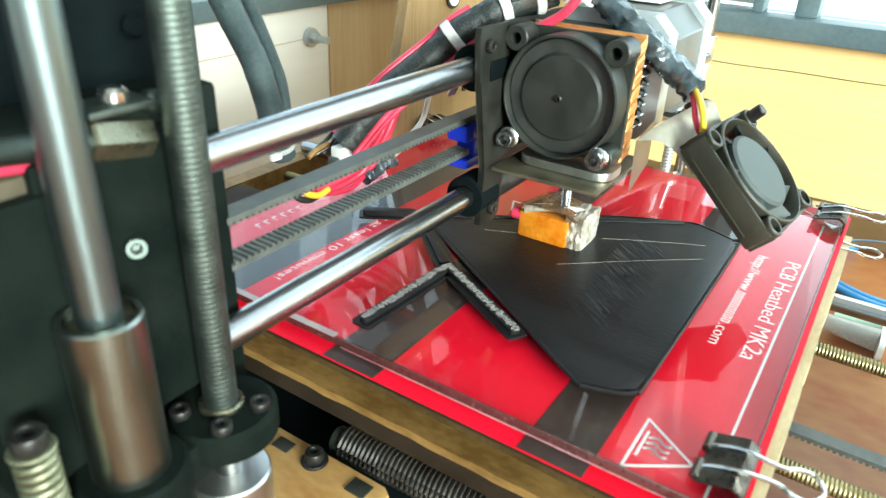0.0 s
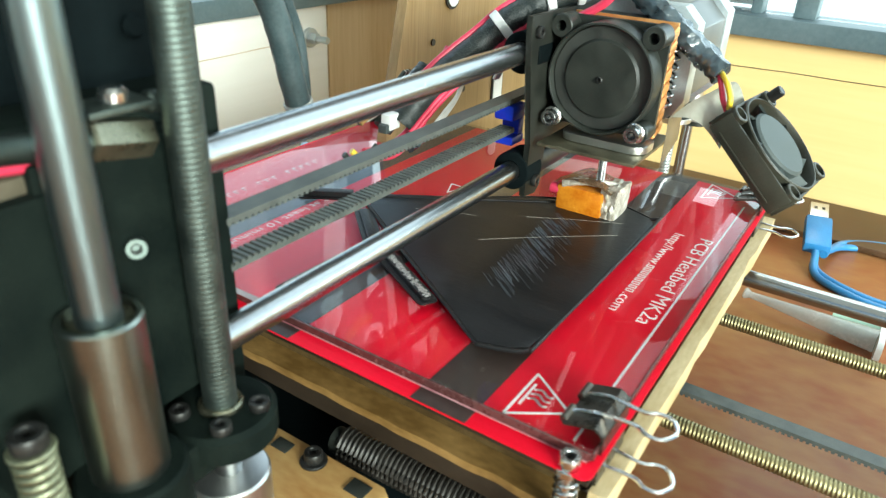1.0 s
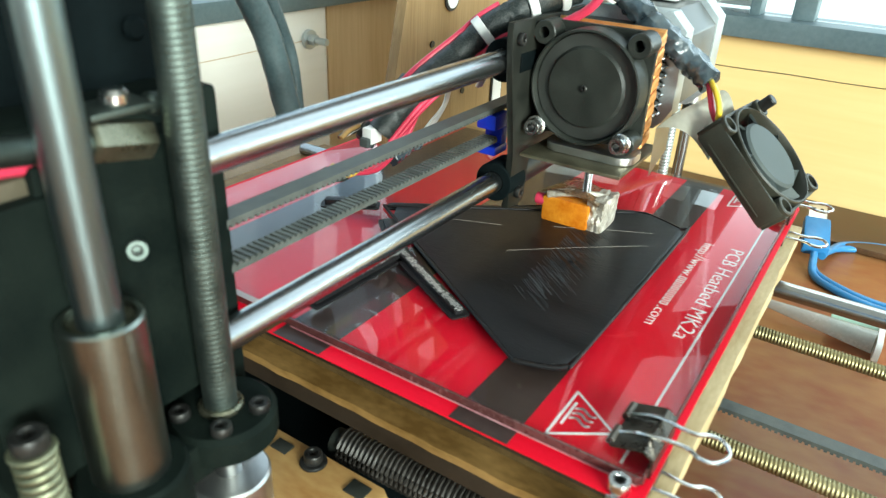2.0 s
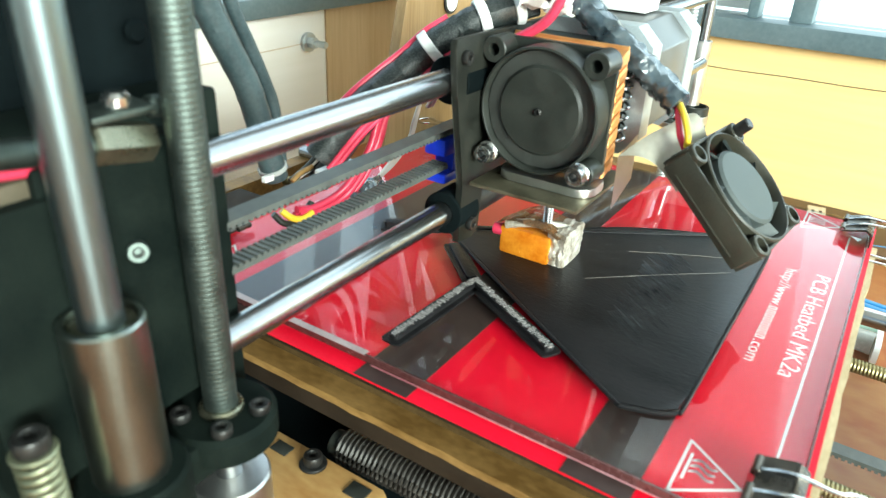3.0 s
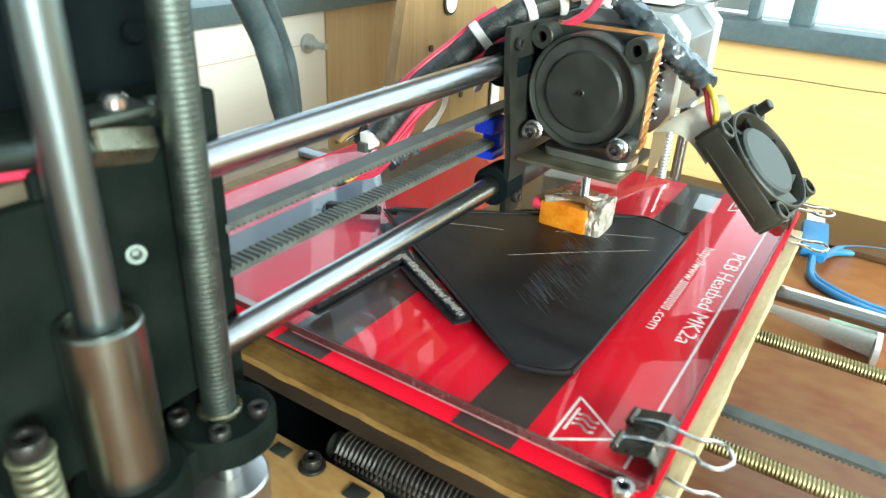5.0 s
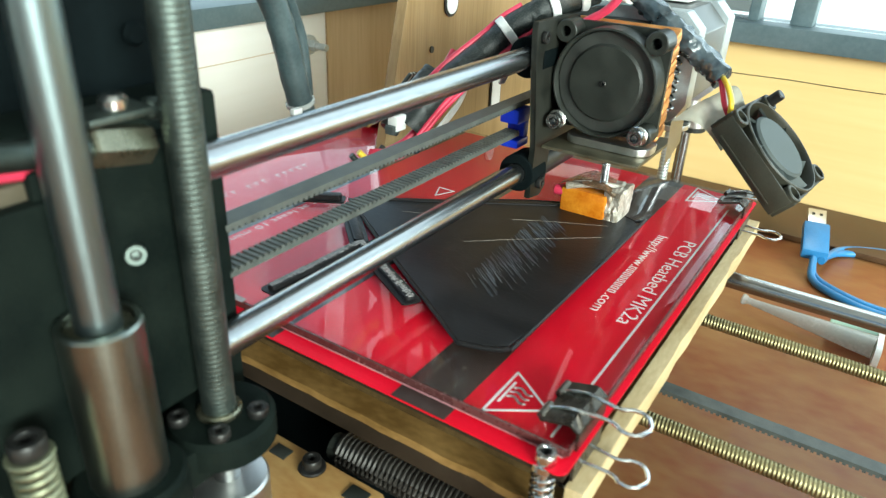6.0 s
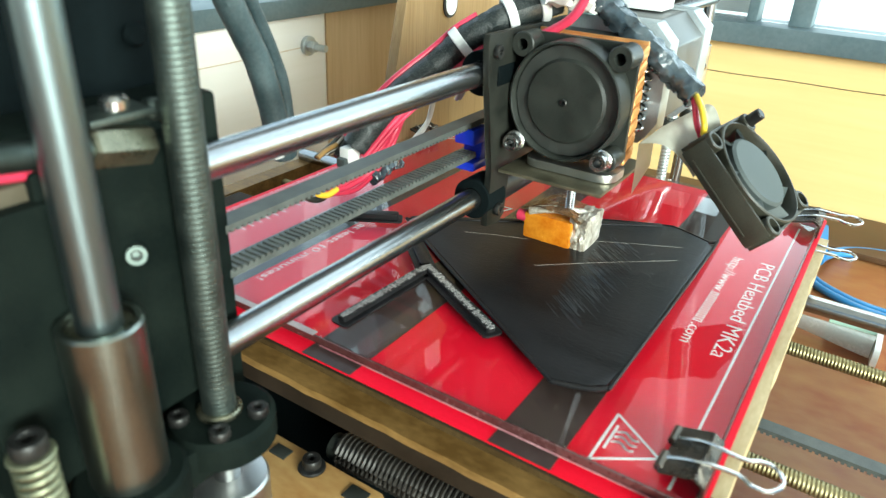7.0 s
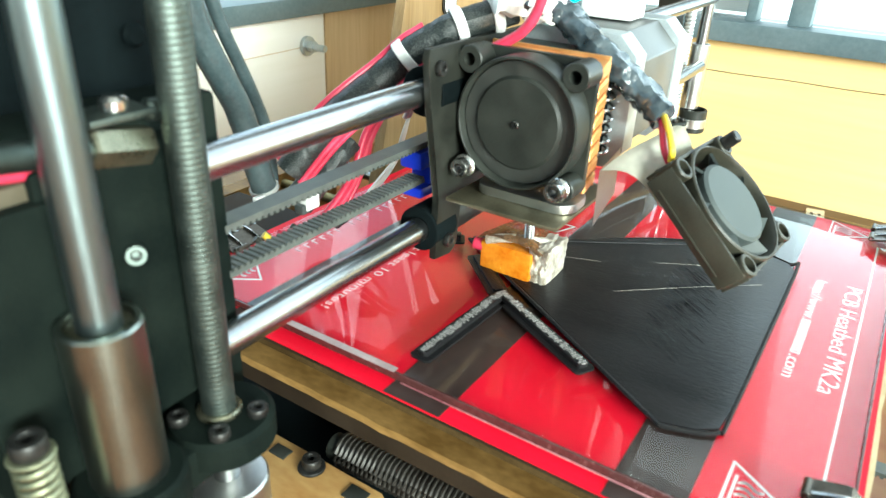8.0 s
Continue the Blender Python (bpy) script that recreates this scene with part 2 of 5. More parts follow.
def spline(pts, steps=10):
    pts = [Vector(p) for p in pts]
    q = [pts[0] * 2 - pts[1], *pts, pts[-1] * 2 - pts[-2]]
    out = []
    for i in range(1, len(q) - 2):
        a, b, c, d = q[i - 1], q[i], q[i + 1], q[i + 2]
        for k in range(steps):
            t = k / steps
            out.append(0.5 * (2 * b + (c - a) * t + (2 * a - 5 * b + 4 * c - d) * t * t + (3 * b - a - 3 * c + d) * t ** 3))
    return out + [pts[-1]]


def sweep(bm, pts, r, n=12, steps=10, lumps=0.0, seed=0):
    """A round cord along a smooth path; lumps makes its radius uneven."""
    path = spline(pts, steps)
    up = Vector((0.3, 0.2, 1))
    rings = []
    for i, p in enumerate(path):
        d = (path[min(i + 1, len(path) - 1)] - path[max(i - 1, 0)]).normalized()
        s = d.cross(up).normalized()
        u = s.cross(d)
        ring = []
        for k in range(n):
            a = 2 * math.pi * k / n
            rr = r * (1 + lumps * noise.noise(Vector((i * 0.35, k * 0.9 + seed, seed))))
            ring.append(bm.verts.new(p + s * (rr * math.cos(a)) + u * (rr * math.sin(a))))
        rings.append(ring)
    for a, b in zip(rings, rings[1:]):
        for k in range(n):
            bm.faces.new((a[k], a[(k + 1) % n], b[(k + 1) % n], b[k]))
    bm.faces.new(rings[0]), bm.faces.new(rings[-1])
    return bm


def threaded(bm, p0, p1, r, pitch, depth, n=20, per=5):
    """A rod with a real helical thread."""
    m, h = axis_matrix(p0, p1)
    rows = int(h / pitch * per)
    rings = []
    for i in range(rows + 1):
        z = h * i / rows
        ring = []
        for k in range(n):
            ph = (z / pitch - k / n) % 1.0
            rr = r - depth * abs(2 * ph - 1)
            a = 2 * math.pi * k / n
            ring.append(bm.verts.new(m @ Vector((rr * math.cos(a), rr * math.sin(a), z))))
        rings.append(ring)
    for a, b in zip(rings, rings[1:]):
        for k in range(n):
            bm.faces.new((a[k], a[(k + 1) % n], b[(k + 1) % n], b[k]))
    bm.faces.new(rings[0]), bm.faces.new(rings[-1])
    return bm


def helix(bm, p0, p1, r, wire, turns, n=8):
    m, h = axis_matrix(p0, p1)
    pts = [m @ Vector((r * math.cos(a), r * math.sin(a), h * a / (2 * math.pi * turns))) for a in np.linspace(0, 2 * math.pi * turns, int(turns * 14))]
    return sweep(bm, pts, wire, n, 1)


def prism(bm, poly, z0, z1, m=None, bevel=0.0):
    m = m or Matrix.Identity(4)
    lo = [bm.verts.new(m @ Vector((x, y, z0))) for x, y in poly]
    hi = [bm.verts.new(m @ Vector((x, y, z1))) for x, y in poly]
    k = len(poly)
    fs = [bm.faces.new(lo[::-1]), bm.faces.new(hi)]
    fs += [bm.faces.new((lo[i], lo[(i + 1) % k], hi[(i + 1) % k], hi[i])) for i in range(k)]
    if bevel:
        bmesh.ops.bevel(bm, geom=list({e for f in fs for e in f.edges}), offset=bevel, segments=2, affect="EDGES", profile=0.6)
    return bm


def rounded_rect(w, h, r, n=5):
    out = []
    for cx, cy, a0 in ((w / 2 - r, h / 2 - r, 0), (-w / 2 + r, h / 2 - r, 90), (-w / 2 + r, -h / 2 + r, 180), (w / 2 - r, -h / 2 + r, 270)):
        for k in range(n + 1):
            a = radians(a0 + 90 * k / n)
            out.append((cx + r * math.cos(a), cy + r * math.sin(a)))
    return out


def ring_plate(bm, m, outer, ri, z0, z1, n=48):
    """A rounded square plate (outer: half width, corner radius) with a round hole."""
    half, cr = outer
    loops = []
    for z in (z0, z1):
        o, i = [], []
        for k in range(n):
            a = 2 * math.pi * (k + 0.5) / n
            c, s = math.cos(a), math.sin(a)
            d = half / max(abs(c), abs(s))
            x, y = d * c, d * s
            q = half - cr
            if abs(x) > q and abs(y) > q:
                ox, oy = math.copysign(q, x), math.copysign(q, y)
                bq = -(c * ox + s * oy)
                cq = ox * ox + oy * oy - cr * cr
                d = -bq + math.sqrt(max(0, bq * bq - cq))
                x, y = d * c, d * s
            o.append(bm.verts.new(m @ Vector((x, y, z))))
            i.append(bm.verts.new(m @ Vector((ri * c, ri * s, z))))
        loops.append((o, i))
    (o0, i0), (o1, i1) = loops
    for k in range(n):
        j = (k + 1) % n
        bm.faces.new((o0[k], o0[j], o1[j], o1[k]))
        bm.faces.new((i0[k], i0[j], i1[j], i1[k]))
        bm.faces.new((o1[k], o1[j], i1[j], i1[k]))
        bm.faces.new((o0[k], o0[j], i0[j], i0[k]))
    return bm


def socket_screw(name, parent, p, axis, r, h, material, label=""):
    """A cap screw head with a hexagon socket sunk in it."""
    m, _ = axis_matrix(p, Vector(p) + Vector(axis))
    bm = B()
    lathe(bm, m, [(r * 0.94, 0), (r, h * 0.1), (r, h * 0.85), (r * 0.92, h), (r * 0.55, h), (r * 0.5, h * 0.93), (r * 0.5, h * 0.4)], 30)
    ob = part(name, bm, material, parent, label)
    hx = B()
    tube_m = m @ Matrix.Translation((0, 0, h * 0.4))
    lathe(hx, tube_m, [(r * 0.40, 0.00002), (r * 0.49, 0.00002), (r * 0.49, h * 0.56), (r * 0.42, h * 0.56)], 6, True)
    part("hex_socket", hx, SCREW, ob)
    return ob


def letters(name, text, material, parent, x, y, z, length, height):
    """Flat lettering that reads towards -x with its tops towards -y."""
    cu = bpy.data.curves.new("lettering", "FONT")
    cu.body, cu.extrude, cu.resolution_u, cu.offset = text, 0.01, 3, -0.011
    tmp = new("lettering", cu)
    dg = bpy.context.evaluated_depsgraph_get()
    me = bpy.data.meshes.new_from_object(tmp.evaluated_get(dg))
    co = np.array([v.co for v in me.vertices])
    lo, hi = co.min(0), co.max(0)
    for v in me.vertices:
        v.co = (x - (v.co.x - lo[0]) / (hi[0] - lo[0]) * length, y - v.co.y / 0.72 * height, z + (v.co.z - lo[2]) * 0.008)
    me.materials.append(material)
    bpy.data.objects.remove(tmp)
    ob = new(name, me)
    ob.parent = parent
    return ob


def ribbon(bm, pts, width, z0, z1):
    """A flat stroke along points in the plane."""
    for (xa, ya), (xb, yb) in zip(pts, pts[1:]):
        d = Vector((xb - xa, yb - ya, 0)).normalized()
        s = Vector((-d.y, d.x, 0)) * width / 2
        e = d * width * 0.45
        prism(bm, [((Vector((xa, ya, 0)) - e + s).x, (Vector((xa, ya, 0)) - e + s).y), ((Vector((xa, ya, 0)) - e - s).x, (Vector((xa, ya, 0)) - e - s).y),
                   ((Vector((xb, yb, 0)) + e - s).x, (Vector((xb, yb, 0)) + e - s).y), ((Vector((xb, yb, 0)) + e + s).x, (Vector((xb, yb, 0)) + e + s).y)], z0, z1)
    return bm


# ---- the room ----
def slab(name, x0, x1, y0, y1, z0, z1, material, label="", bevel=0.0, kind="structure"):
    return tagged(part(name, box(B(), x0, x1, y0, y1, z0, z1, bevel), material), label, name.split("_")[0], "", kind)


def build_room():
    slab("table", -1.3, 0.404, -1.2, 0.292, -0.03, 0.0, TABLE, "red-brown varnished wooden table top", 0.002)
    slab("floor", -3.2, 0.434, -3.2, 0.36, -0.8, -0.75, surface("grey_floor", (0.2, 0.2, 0.19), (0.28, 0.275, 0.26), 0.6, 0, 60, 4, 0.1), "plain grey floor below the table")
    slab("ceiling", -3.2, 0.434, -3.2, 0.36, 2.2, 2.25, ROOM, "pale plaster ceiling")
    # low boarded walls below the windows
    slab("wall_right", 0.404, 0.434, -3.2, 0.36, -0.75, 0.122, WALLW, "yellow varnished board wall with a fine crack")
    slab("wall_back", -3.2, 0.290, 0.334, 0.36, -0.75, 0.118, WALLC, "pale wooden board wall")
    slab("wall_post", 0.290, 0.404, 0.332, 0.36, -0.75, 0.118, POST, "planed wooden corner board")
    slab("wall_left", -3.2, -3.1, -3.2, 0.334, -0.75, 0.8, ROOM, "plain plaster wall")
    slab("wall_left_upper", -3.2, -3.1, -3.2, 0.334, 2.0, 2.2, ROOM, "plain plaster wall")
    for nm, xa, xb, za, zb in (("wall_front", -3.1, 0.404, -0.75, 0.2), ("wall_front_upper", -3.1, 0.404, 1.6, 2.2), ("wall_front_side", -3.1, -2.5, 0.2, 1.6), ("wall_front_pier", 0.1, 0.404, 0.2, 1.6)):
        slab(nm, xa, xb, -3.2, -3.1, za, zb, ROOM, "plain plaster wall")
    slab("wall_right_upper", 0.404, 0.434, -3.2, 0.36, 1.25, 2.2, ROOM, "plain plaster wall")
    slab("wall_back_upper", -3.2, 0.404, 0.334, 0.36, 1.25, 2.2, ROOM, "plain plaster wall")
    bm = B()
    path = [(0.4035, 0.1 - 0.02 * k, 0.0985 + 0.0012 * noise.noise(Vector((k * 0.3, 0, 0))) + 0.00012 * k) for k in range(16)]
    sweep(bm, path, 0.0003, 5, 2)
    tagged(part("crack_line", bm, SCREW), "fine dark crack across the yellow board", "trim", "", "structure")
    sweep(bm2 := B(), [(0.10 + 0.02 * k, 0.3335, 0.0895 + 0.0002 * k + 0.0006 * noise.noise(Vector((k * 0.4, 3, 0)))) for k in range(9)], 0.0003, 5, 2)
    tagged(part("crack_line", bm2, POST), "fine crack across the pale board", "trim", "", "structure")
    # window on the right wall
    w = thing("window_1", "grey-green painted window over the yellow board", "window", "windows", "structure")
    part("sill", box(B(), 0.392, 0.44, -1.6, 0.332, 0.1235, 0.139, 0.001), SILL, w, "dark painted sill")
    part("blind", box(B(), 0.440, 0.443, -0.002, 0.332, 0.141, 0.175), WALLC, w, "pale board behind the glass")
    # unseen dark panels added to keep the bed's reflection dark, with a bright slit
    dark = surface("dark_reflection_panel", (0.05, 0.033, 0.022), (0.09, 0.06, 0.04), 0.6)
    for ya, yb in ((-0.030, 0.032), (0.043, 0.332)):
        part("shutter", box(B(), 0.438, 0.445, ya, yb, 0.1755, 1.24), dark, w, "unseen dark panel behind the glass, added to darken reflections")
    for y, hw in ((-0.9, 0.02), (-0.36, 0.012), (-0.041, 0.008), (-0.006, 0.004), (0.22, 0.012)):
        part("mullion", box(B(), 0.408, 0.43, y - hw, y + hw, 0.139, 1.25, 0.001), SILL, w)
    p = part("pane", box(B(), 0.418, 0.421, -1.6, 0.33, 0.139, 1.25), PANE, w, "clear glass")
    p.visible_shadow = False
    w = thing("window_2", "grey-green painted window over the pale board", "window", "windows", "structure")
    part("sill", box(B(), -1.6, 0.391, 0.322, 0.37, 0.1195, 0.135, 0.001), SILL, w, "dark painted sill")
    for x in (-0.8, -0.2, 0.385):
        part("mullion", box(B(), x - 0.006, x + 0.006, 0.338, 0.358, 0.135, 1.25, 0.001), SILL, w)
    p = part("pane", box(B(), -1.6, 0.39, 0.347, 0.35, 0.135, 1.25), PANE, w, "clear glass")
    p.visible_shadow = False
    glow, n, l, b = principled("bright_hazy_distance")
    b.inputs["Base Color"].default_value = (0.6, 0.65, 0.68, 1)
    b.inputs["Emission Color"].default_value, b.inputs["Emission Strength"].default_value = (0.9, 0.97, 1.0, 1), 0.95
    tagged(part("backdrop", box(B(), 1.60, 1.62, -1.8, 1.7, -0.9, 0.28), glow), "bright hazy distance outside the window", "backdrop", "", "structure")
    tagged(part("backdrop", box(B(), -1.8, 1.58, 1.70, 1.72, -0.9, 0.28), glow), "bright hazy distance outside the window", "backdrop", "", "structure")
    # bolt standing out of the pale board
    k = thing("wall_bolt", "steel bolt with a washer in the pale board", "bolt")
    bm = B()
    rod(bm, (0.266, 0.334, 0.092), (0.266, 0.33, 0.092), 0.0085)
    part("washer", bm, MOTOR, k)
    bm = B()
    rod(bm, (0.266, 0.3305, 0.092), (0.266, 0.323, 0.092), 0.005, 6)
    rod(bm, (0.266, 0.3305, 0.092), (0.266, 0.311, 0.092), 0.003)
    part("nut", bm, MOTOR, k, "bright steel nut and thread end")
    slab("skirting_board", 0.328, 0.403, -1.0, 0.29, 0.0005, 0.005, surface("dark_stained_strip", (0.06, 0.03, 0.012), (0.11, 0.055, 0.024), 0.5), "dark stained strip along the foot of the wall", 0.001)


build_room()


# ---- motion tables ----
BED_T, BED_Y = (0.0, 1.299, 3.542, 5.794, 8.0), (0.0, 0.0425, -0.0289, 0.0450, -0.0232)
HEAD_T, HEAD_X = (0.0, 1.307, 3.573, 5.752, 8.0), (0.0, 0.0450, -0.0319, 0.0485, -0.0258)


def rows_of(turns, values, ax):
    rows = []
    for k in range(81):
        t = k / 10
        # soft reversals: average over a short span
        v = sum(float(np.interp(min(8, max(0, t + d)), turns, values)) for d in (-0.03, 0, 0.03)) / 3
        rows.append((t, pose(v, 0, 0) if ax == 0 else pose(0, v, 0)))
    return rows


HEAD, BED, ROTOR, BACK, TAIL, HOSE = [], [], [], [], [], []      # things that ride on the head and on the bed


# ---- heated bed ----
ZP = 0.0943   # circuit board top
ZG = 0.0974   # glass top


def warning_triangle(parent, cx, y0, up=0.0145, w=0.0205):
    bm = B()
    ribbon(bm, [(cx - w / 2, y0), (cx + w / 2, y0), (cx, y0 - up), (cx - w / 2, y0)], 0.0007, ZP, ZP + 0.00012)
    for k in (-1, 0, 1):
        xs = [(cx + 0.0012 + k * 0.0022 + 0.0008 * math.sin(a * 2.2), y0 - 0.0026 - a * 0.0021) for a in np.linspace(0, 2.6, 9)]
        ribbon(bm, xs, 0.0007, ZP, ZP + 0.00012)
    ribbon(bm, [(cx - 0.0042, y0 - 0.0016), (cx + 0.0055, y0 - 0.0016)], 0.0007, ZP, ZP + 0.00012)
    return part("warning_triangle", bm, INK, parent, "white heat warning triangle", False)


def build_bed():
    bed = thing("heated_bed", "red circuit board heated bed under a glass plate", "heated bed")
    BED.append(bed)
    x0, x1, y0, y1 = -0.0812, 0.1345, -0.1150, 0.1005
    bm = prism(B(), [(x + (x0 + x1) / 2, y + (y0 + y1) / 2) for x, y in rounded_rect(x1 - x0, y1 - y0, 0.003)], ZP - 0.0004, ZP)
    part("circuit_board", bm, RED, bed, "glossy red board")
    part("board_core", box(B(), x0 + 0.0003, x1 - 0.0003, y0 + 0.0003, y1 - 0.0003, ZP - 0.0018, ZP - 0.0005), SHEET, bed, "dull brown board edge")
    for ya, yb in ((-0.0805, -0.0630), (-0.0176, 0.0010), (0.0465, 0.0650)):
        part("dark_band", box(B(), x0 + 0.0002, x1 - 0.0002, ya, yb, ZP + 0.00002, ZP + 0.00014), TAPE, bed, "dark brown band", False)
    part("border_line", box(B(), -0.070, 0.115, -0.1066, -0.1059, ZP, ZP + 0.00012), INK, bed, "white printed line", False)
    letters("lettering", "PCB Heatbed MK2a", INK, bed, 0.0695, -0.0993, ZP, 0.0765, 0.0056)
    letters("lettering", "http://www.", INK, bed, 0.0680, -0.0892, ZP, 0.0330, 0.0042)
    bm = B()
    for k in range(8):
        xx = 0.0342 - k * 0.0031
        ribbon(bm, [(xx - 0.0002, -0.0895), (xx - 0.0018, -0.0895), (xx - 0.0018, -0.0919), (xx - 0.0002, -0.0919), (xx - 0.0002, -0.0895)], 0.0005, ZP, ZP + 0.00012)
    part("word_bars", bm, INK, bed, "white printed word as plain strokes", False)
    letters("lettering", ".com", INK, bed, 0.0088, -0.0892, ZP, 0.0135, 0.0042)
    letters("lettering", "Wait at least 10 minutes!", DIMMED, bed, 0.0170, 0.0450, ZP, 0.0748, 0.0036)
    bm = B()
    for k in range(16):
        if k in (5, 9):
            continue
        xx = 0.036 - k * 0.0045
        ribbon(bm, [(xx, 0.0800), (xx - 0.0020, 0.0800), (xx - 0.0020, 0.0770)], 0.0005, ZP + 0.0001, ZP + 0.0003)
    part("word_bars", bm, DIMMED, bed, "white printed words as plain strokes", False)
    for cx, yy in ((-0.0612, -0.0866), (0.1240, -0.0872), (-0.0575, 0.0875), (0.1240, 0.0875)):
        warning_triangle(bed, cx, yy)
    bm = B()
    ribbon(bm, [(0.0535, 0.0110), (0.0535, 0.0030), (0.0440, 0.0070), (0.0535, 0.0110)], 0.0006, ZP + 0.0001, ZP + 0.0003)
    part("board_mark", bm, INK, bed, "small white printed mark", False)
    # glass plate
    gl = part("glass_plate", box(B(), -0.0745, 0.1300, -0.1126, 0.0930, ZP + 0.0002, ZG, 0.0004), GLASS, bed, "clear glass plate")
    gl.visible_shadow = False
    edge = surface("ground_glass_edge", (0.05, 0.014, 0.014), (0.1, 0.04, 0.038), 0.25, 0, 700, 18, 0.05)
    part("glass_edge", box(B(), -0.0752, -0.0744, -0.1126, 0.0930, ZP + 0.0003, ZG - 0.0003, 0.0002), edge, bed, "ground edge of the glass")
    part("glass_edge", box(B(), -0.0744, 0.1300, -0.1132, -0.1125, ZP + 0.0003, ZG - 0.0003, 0.0002), edge, bed, "ground edge of the glass")
    # chipped bevel, its glint painted pale; strip of pale tape beyond the first band
    part("glass_bevel", box(B(), -0.0756, -0.0753, -0.1120, -0.0010, ZP + 0.0002, ZP + 0.0005, 0.0001), surface("glass_bevel_glint", (0.4, 0.12, 0.14), (0.6, 0.34, 0.36), 0.4, 0, 900, 60, 0), bed, "thin bevel along the glass with its glint painted pale")
    part("pale_tape", box(B(), -0.0758, -0.0735, 0.0012, 0.0570, ZG + 0.00005, ZG + 0.0002), surface("grey_edge_tape", (0.27, 0.21, 0.21), (0.4, 0.33, 0.32), 0.4, 0, 900, 60, 0.05), bed, "narrow pale tape along the glass edge")
    # plywood carrier with worn edges
    pts = []
    n = 60
    for k in range(n):
        pts.append((-0.0752 + 0.0009 * noise.noise(Vector((k * 0.35, 1, 0))), 0.105 - 0.2185 * k / n))
    for k in range(n):
        pts.append((-0.0752 + 0.2122 * k / n, -0.1135 + 0.0005 * noise.noise(Vector((k * 0.4, 5, 0)))))
    pts += [(0.137, -0.1135), (0.137, 0.105)]
    part("carrier_board", prism(B(), pts, 0.0728, 0.0756), PLYDARK, bed, "plywood carrier with chipped edges, coloured dark for shade")
    ms = Matrix.Translation((0.0, -0.1168, 0.0))
    bm = B()
    cuts = [(-0.0735 + 0.0105 * k, 0.0008 * noise.noise(Vector((k * 0.7, 9, 0)))) for k in range(21)]
    prism(bm, [(x, -0.0012 + w) for x, w in cuts] + [(0.1365, 0.0036), (-0.0735, 0.0036)], 0.0758, 0.0842, ms)
    part("edge_strip", bm, PINE, bed, "pale pine strip along the carrier edge")
    part("carrier_frame", box(B(), -0.0742, 0.130, -0.1138, 0.100, 0.0650, 0.0726, 0.0004), SHEET, bed, "dark brown board under the carrier")
    # dark block added to imitate the shadow between board and carrier
    part("shade_block", box(B(), -0.0670, 0.126, -0.1050, 0.094, 0.0758, ZP - 0.0020, 0.0006), BROWN, bed, "dark brown block standing in for shade between the boards")
    # corner screws with levelling springs
    for cx, cy in ((-0.0785, -0.1088), (0.1318, -0.1092), (-0.0785, 0.0975), (0.1318, 0.0975)):
        s = socket_screw("levelling_screw", bed, (cx, cy, ZP), (0, 0, 1), 0.0028, 0.0032, CHROME, "bright socket screw")
        bm = B()
        lathe(bm, Matrix.Translation((cx, cy, ZP - 0.0022)), [(0.0030, 0), (0.0034, 0.0003), (0.0034, 0.0021), (0.0028, 0.0022)], 20)
        part("washer", bm, CHROME, s)
        part("spring", helix(B(), (cx, cy, 0.0640), (cx, cy, ZP - 0.0022), 0.0028, 0.0005, 11), CHROME, s, "coiled levelling spring")
        part("shank", rod(B(), (cx, cy, 0.0600), (cx, cy, ZP - 0.0024), 0.0014, 16), CHROME, s)
        part("lower_nut", rod(B(), (cx, cy, 0.0608), (cx, cy, 0.0638), 0.0034, 6), CHROME, s)
    return bed


build_bed()


def oriented(pa, pb):
    """Places a local x axis from pa towards pb."""
    a, b = Vector(pa), Vector(pb)
    return Matrix.Translation(a) @ Matrix.Rotation(math.atan2(b.y - a.y, b.x - a.x), 4, "Z"), (b - a).length


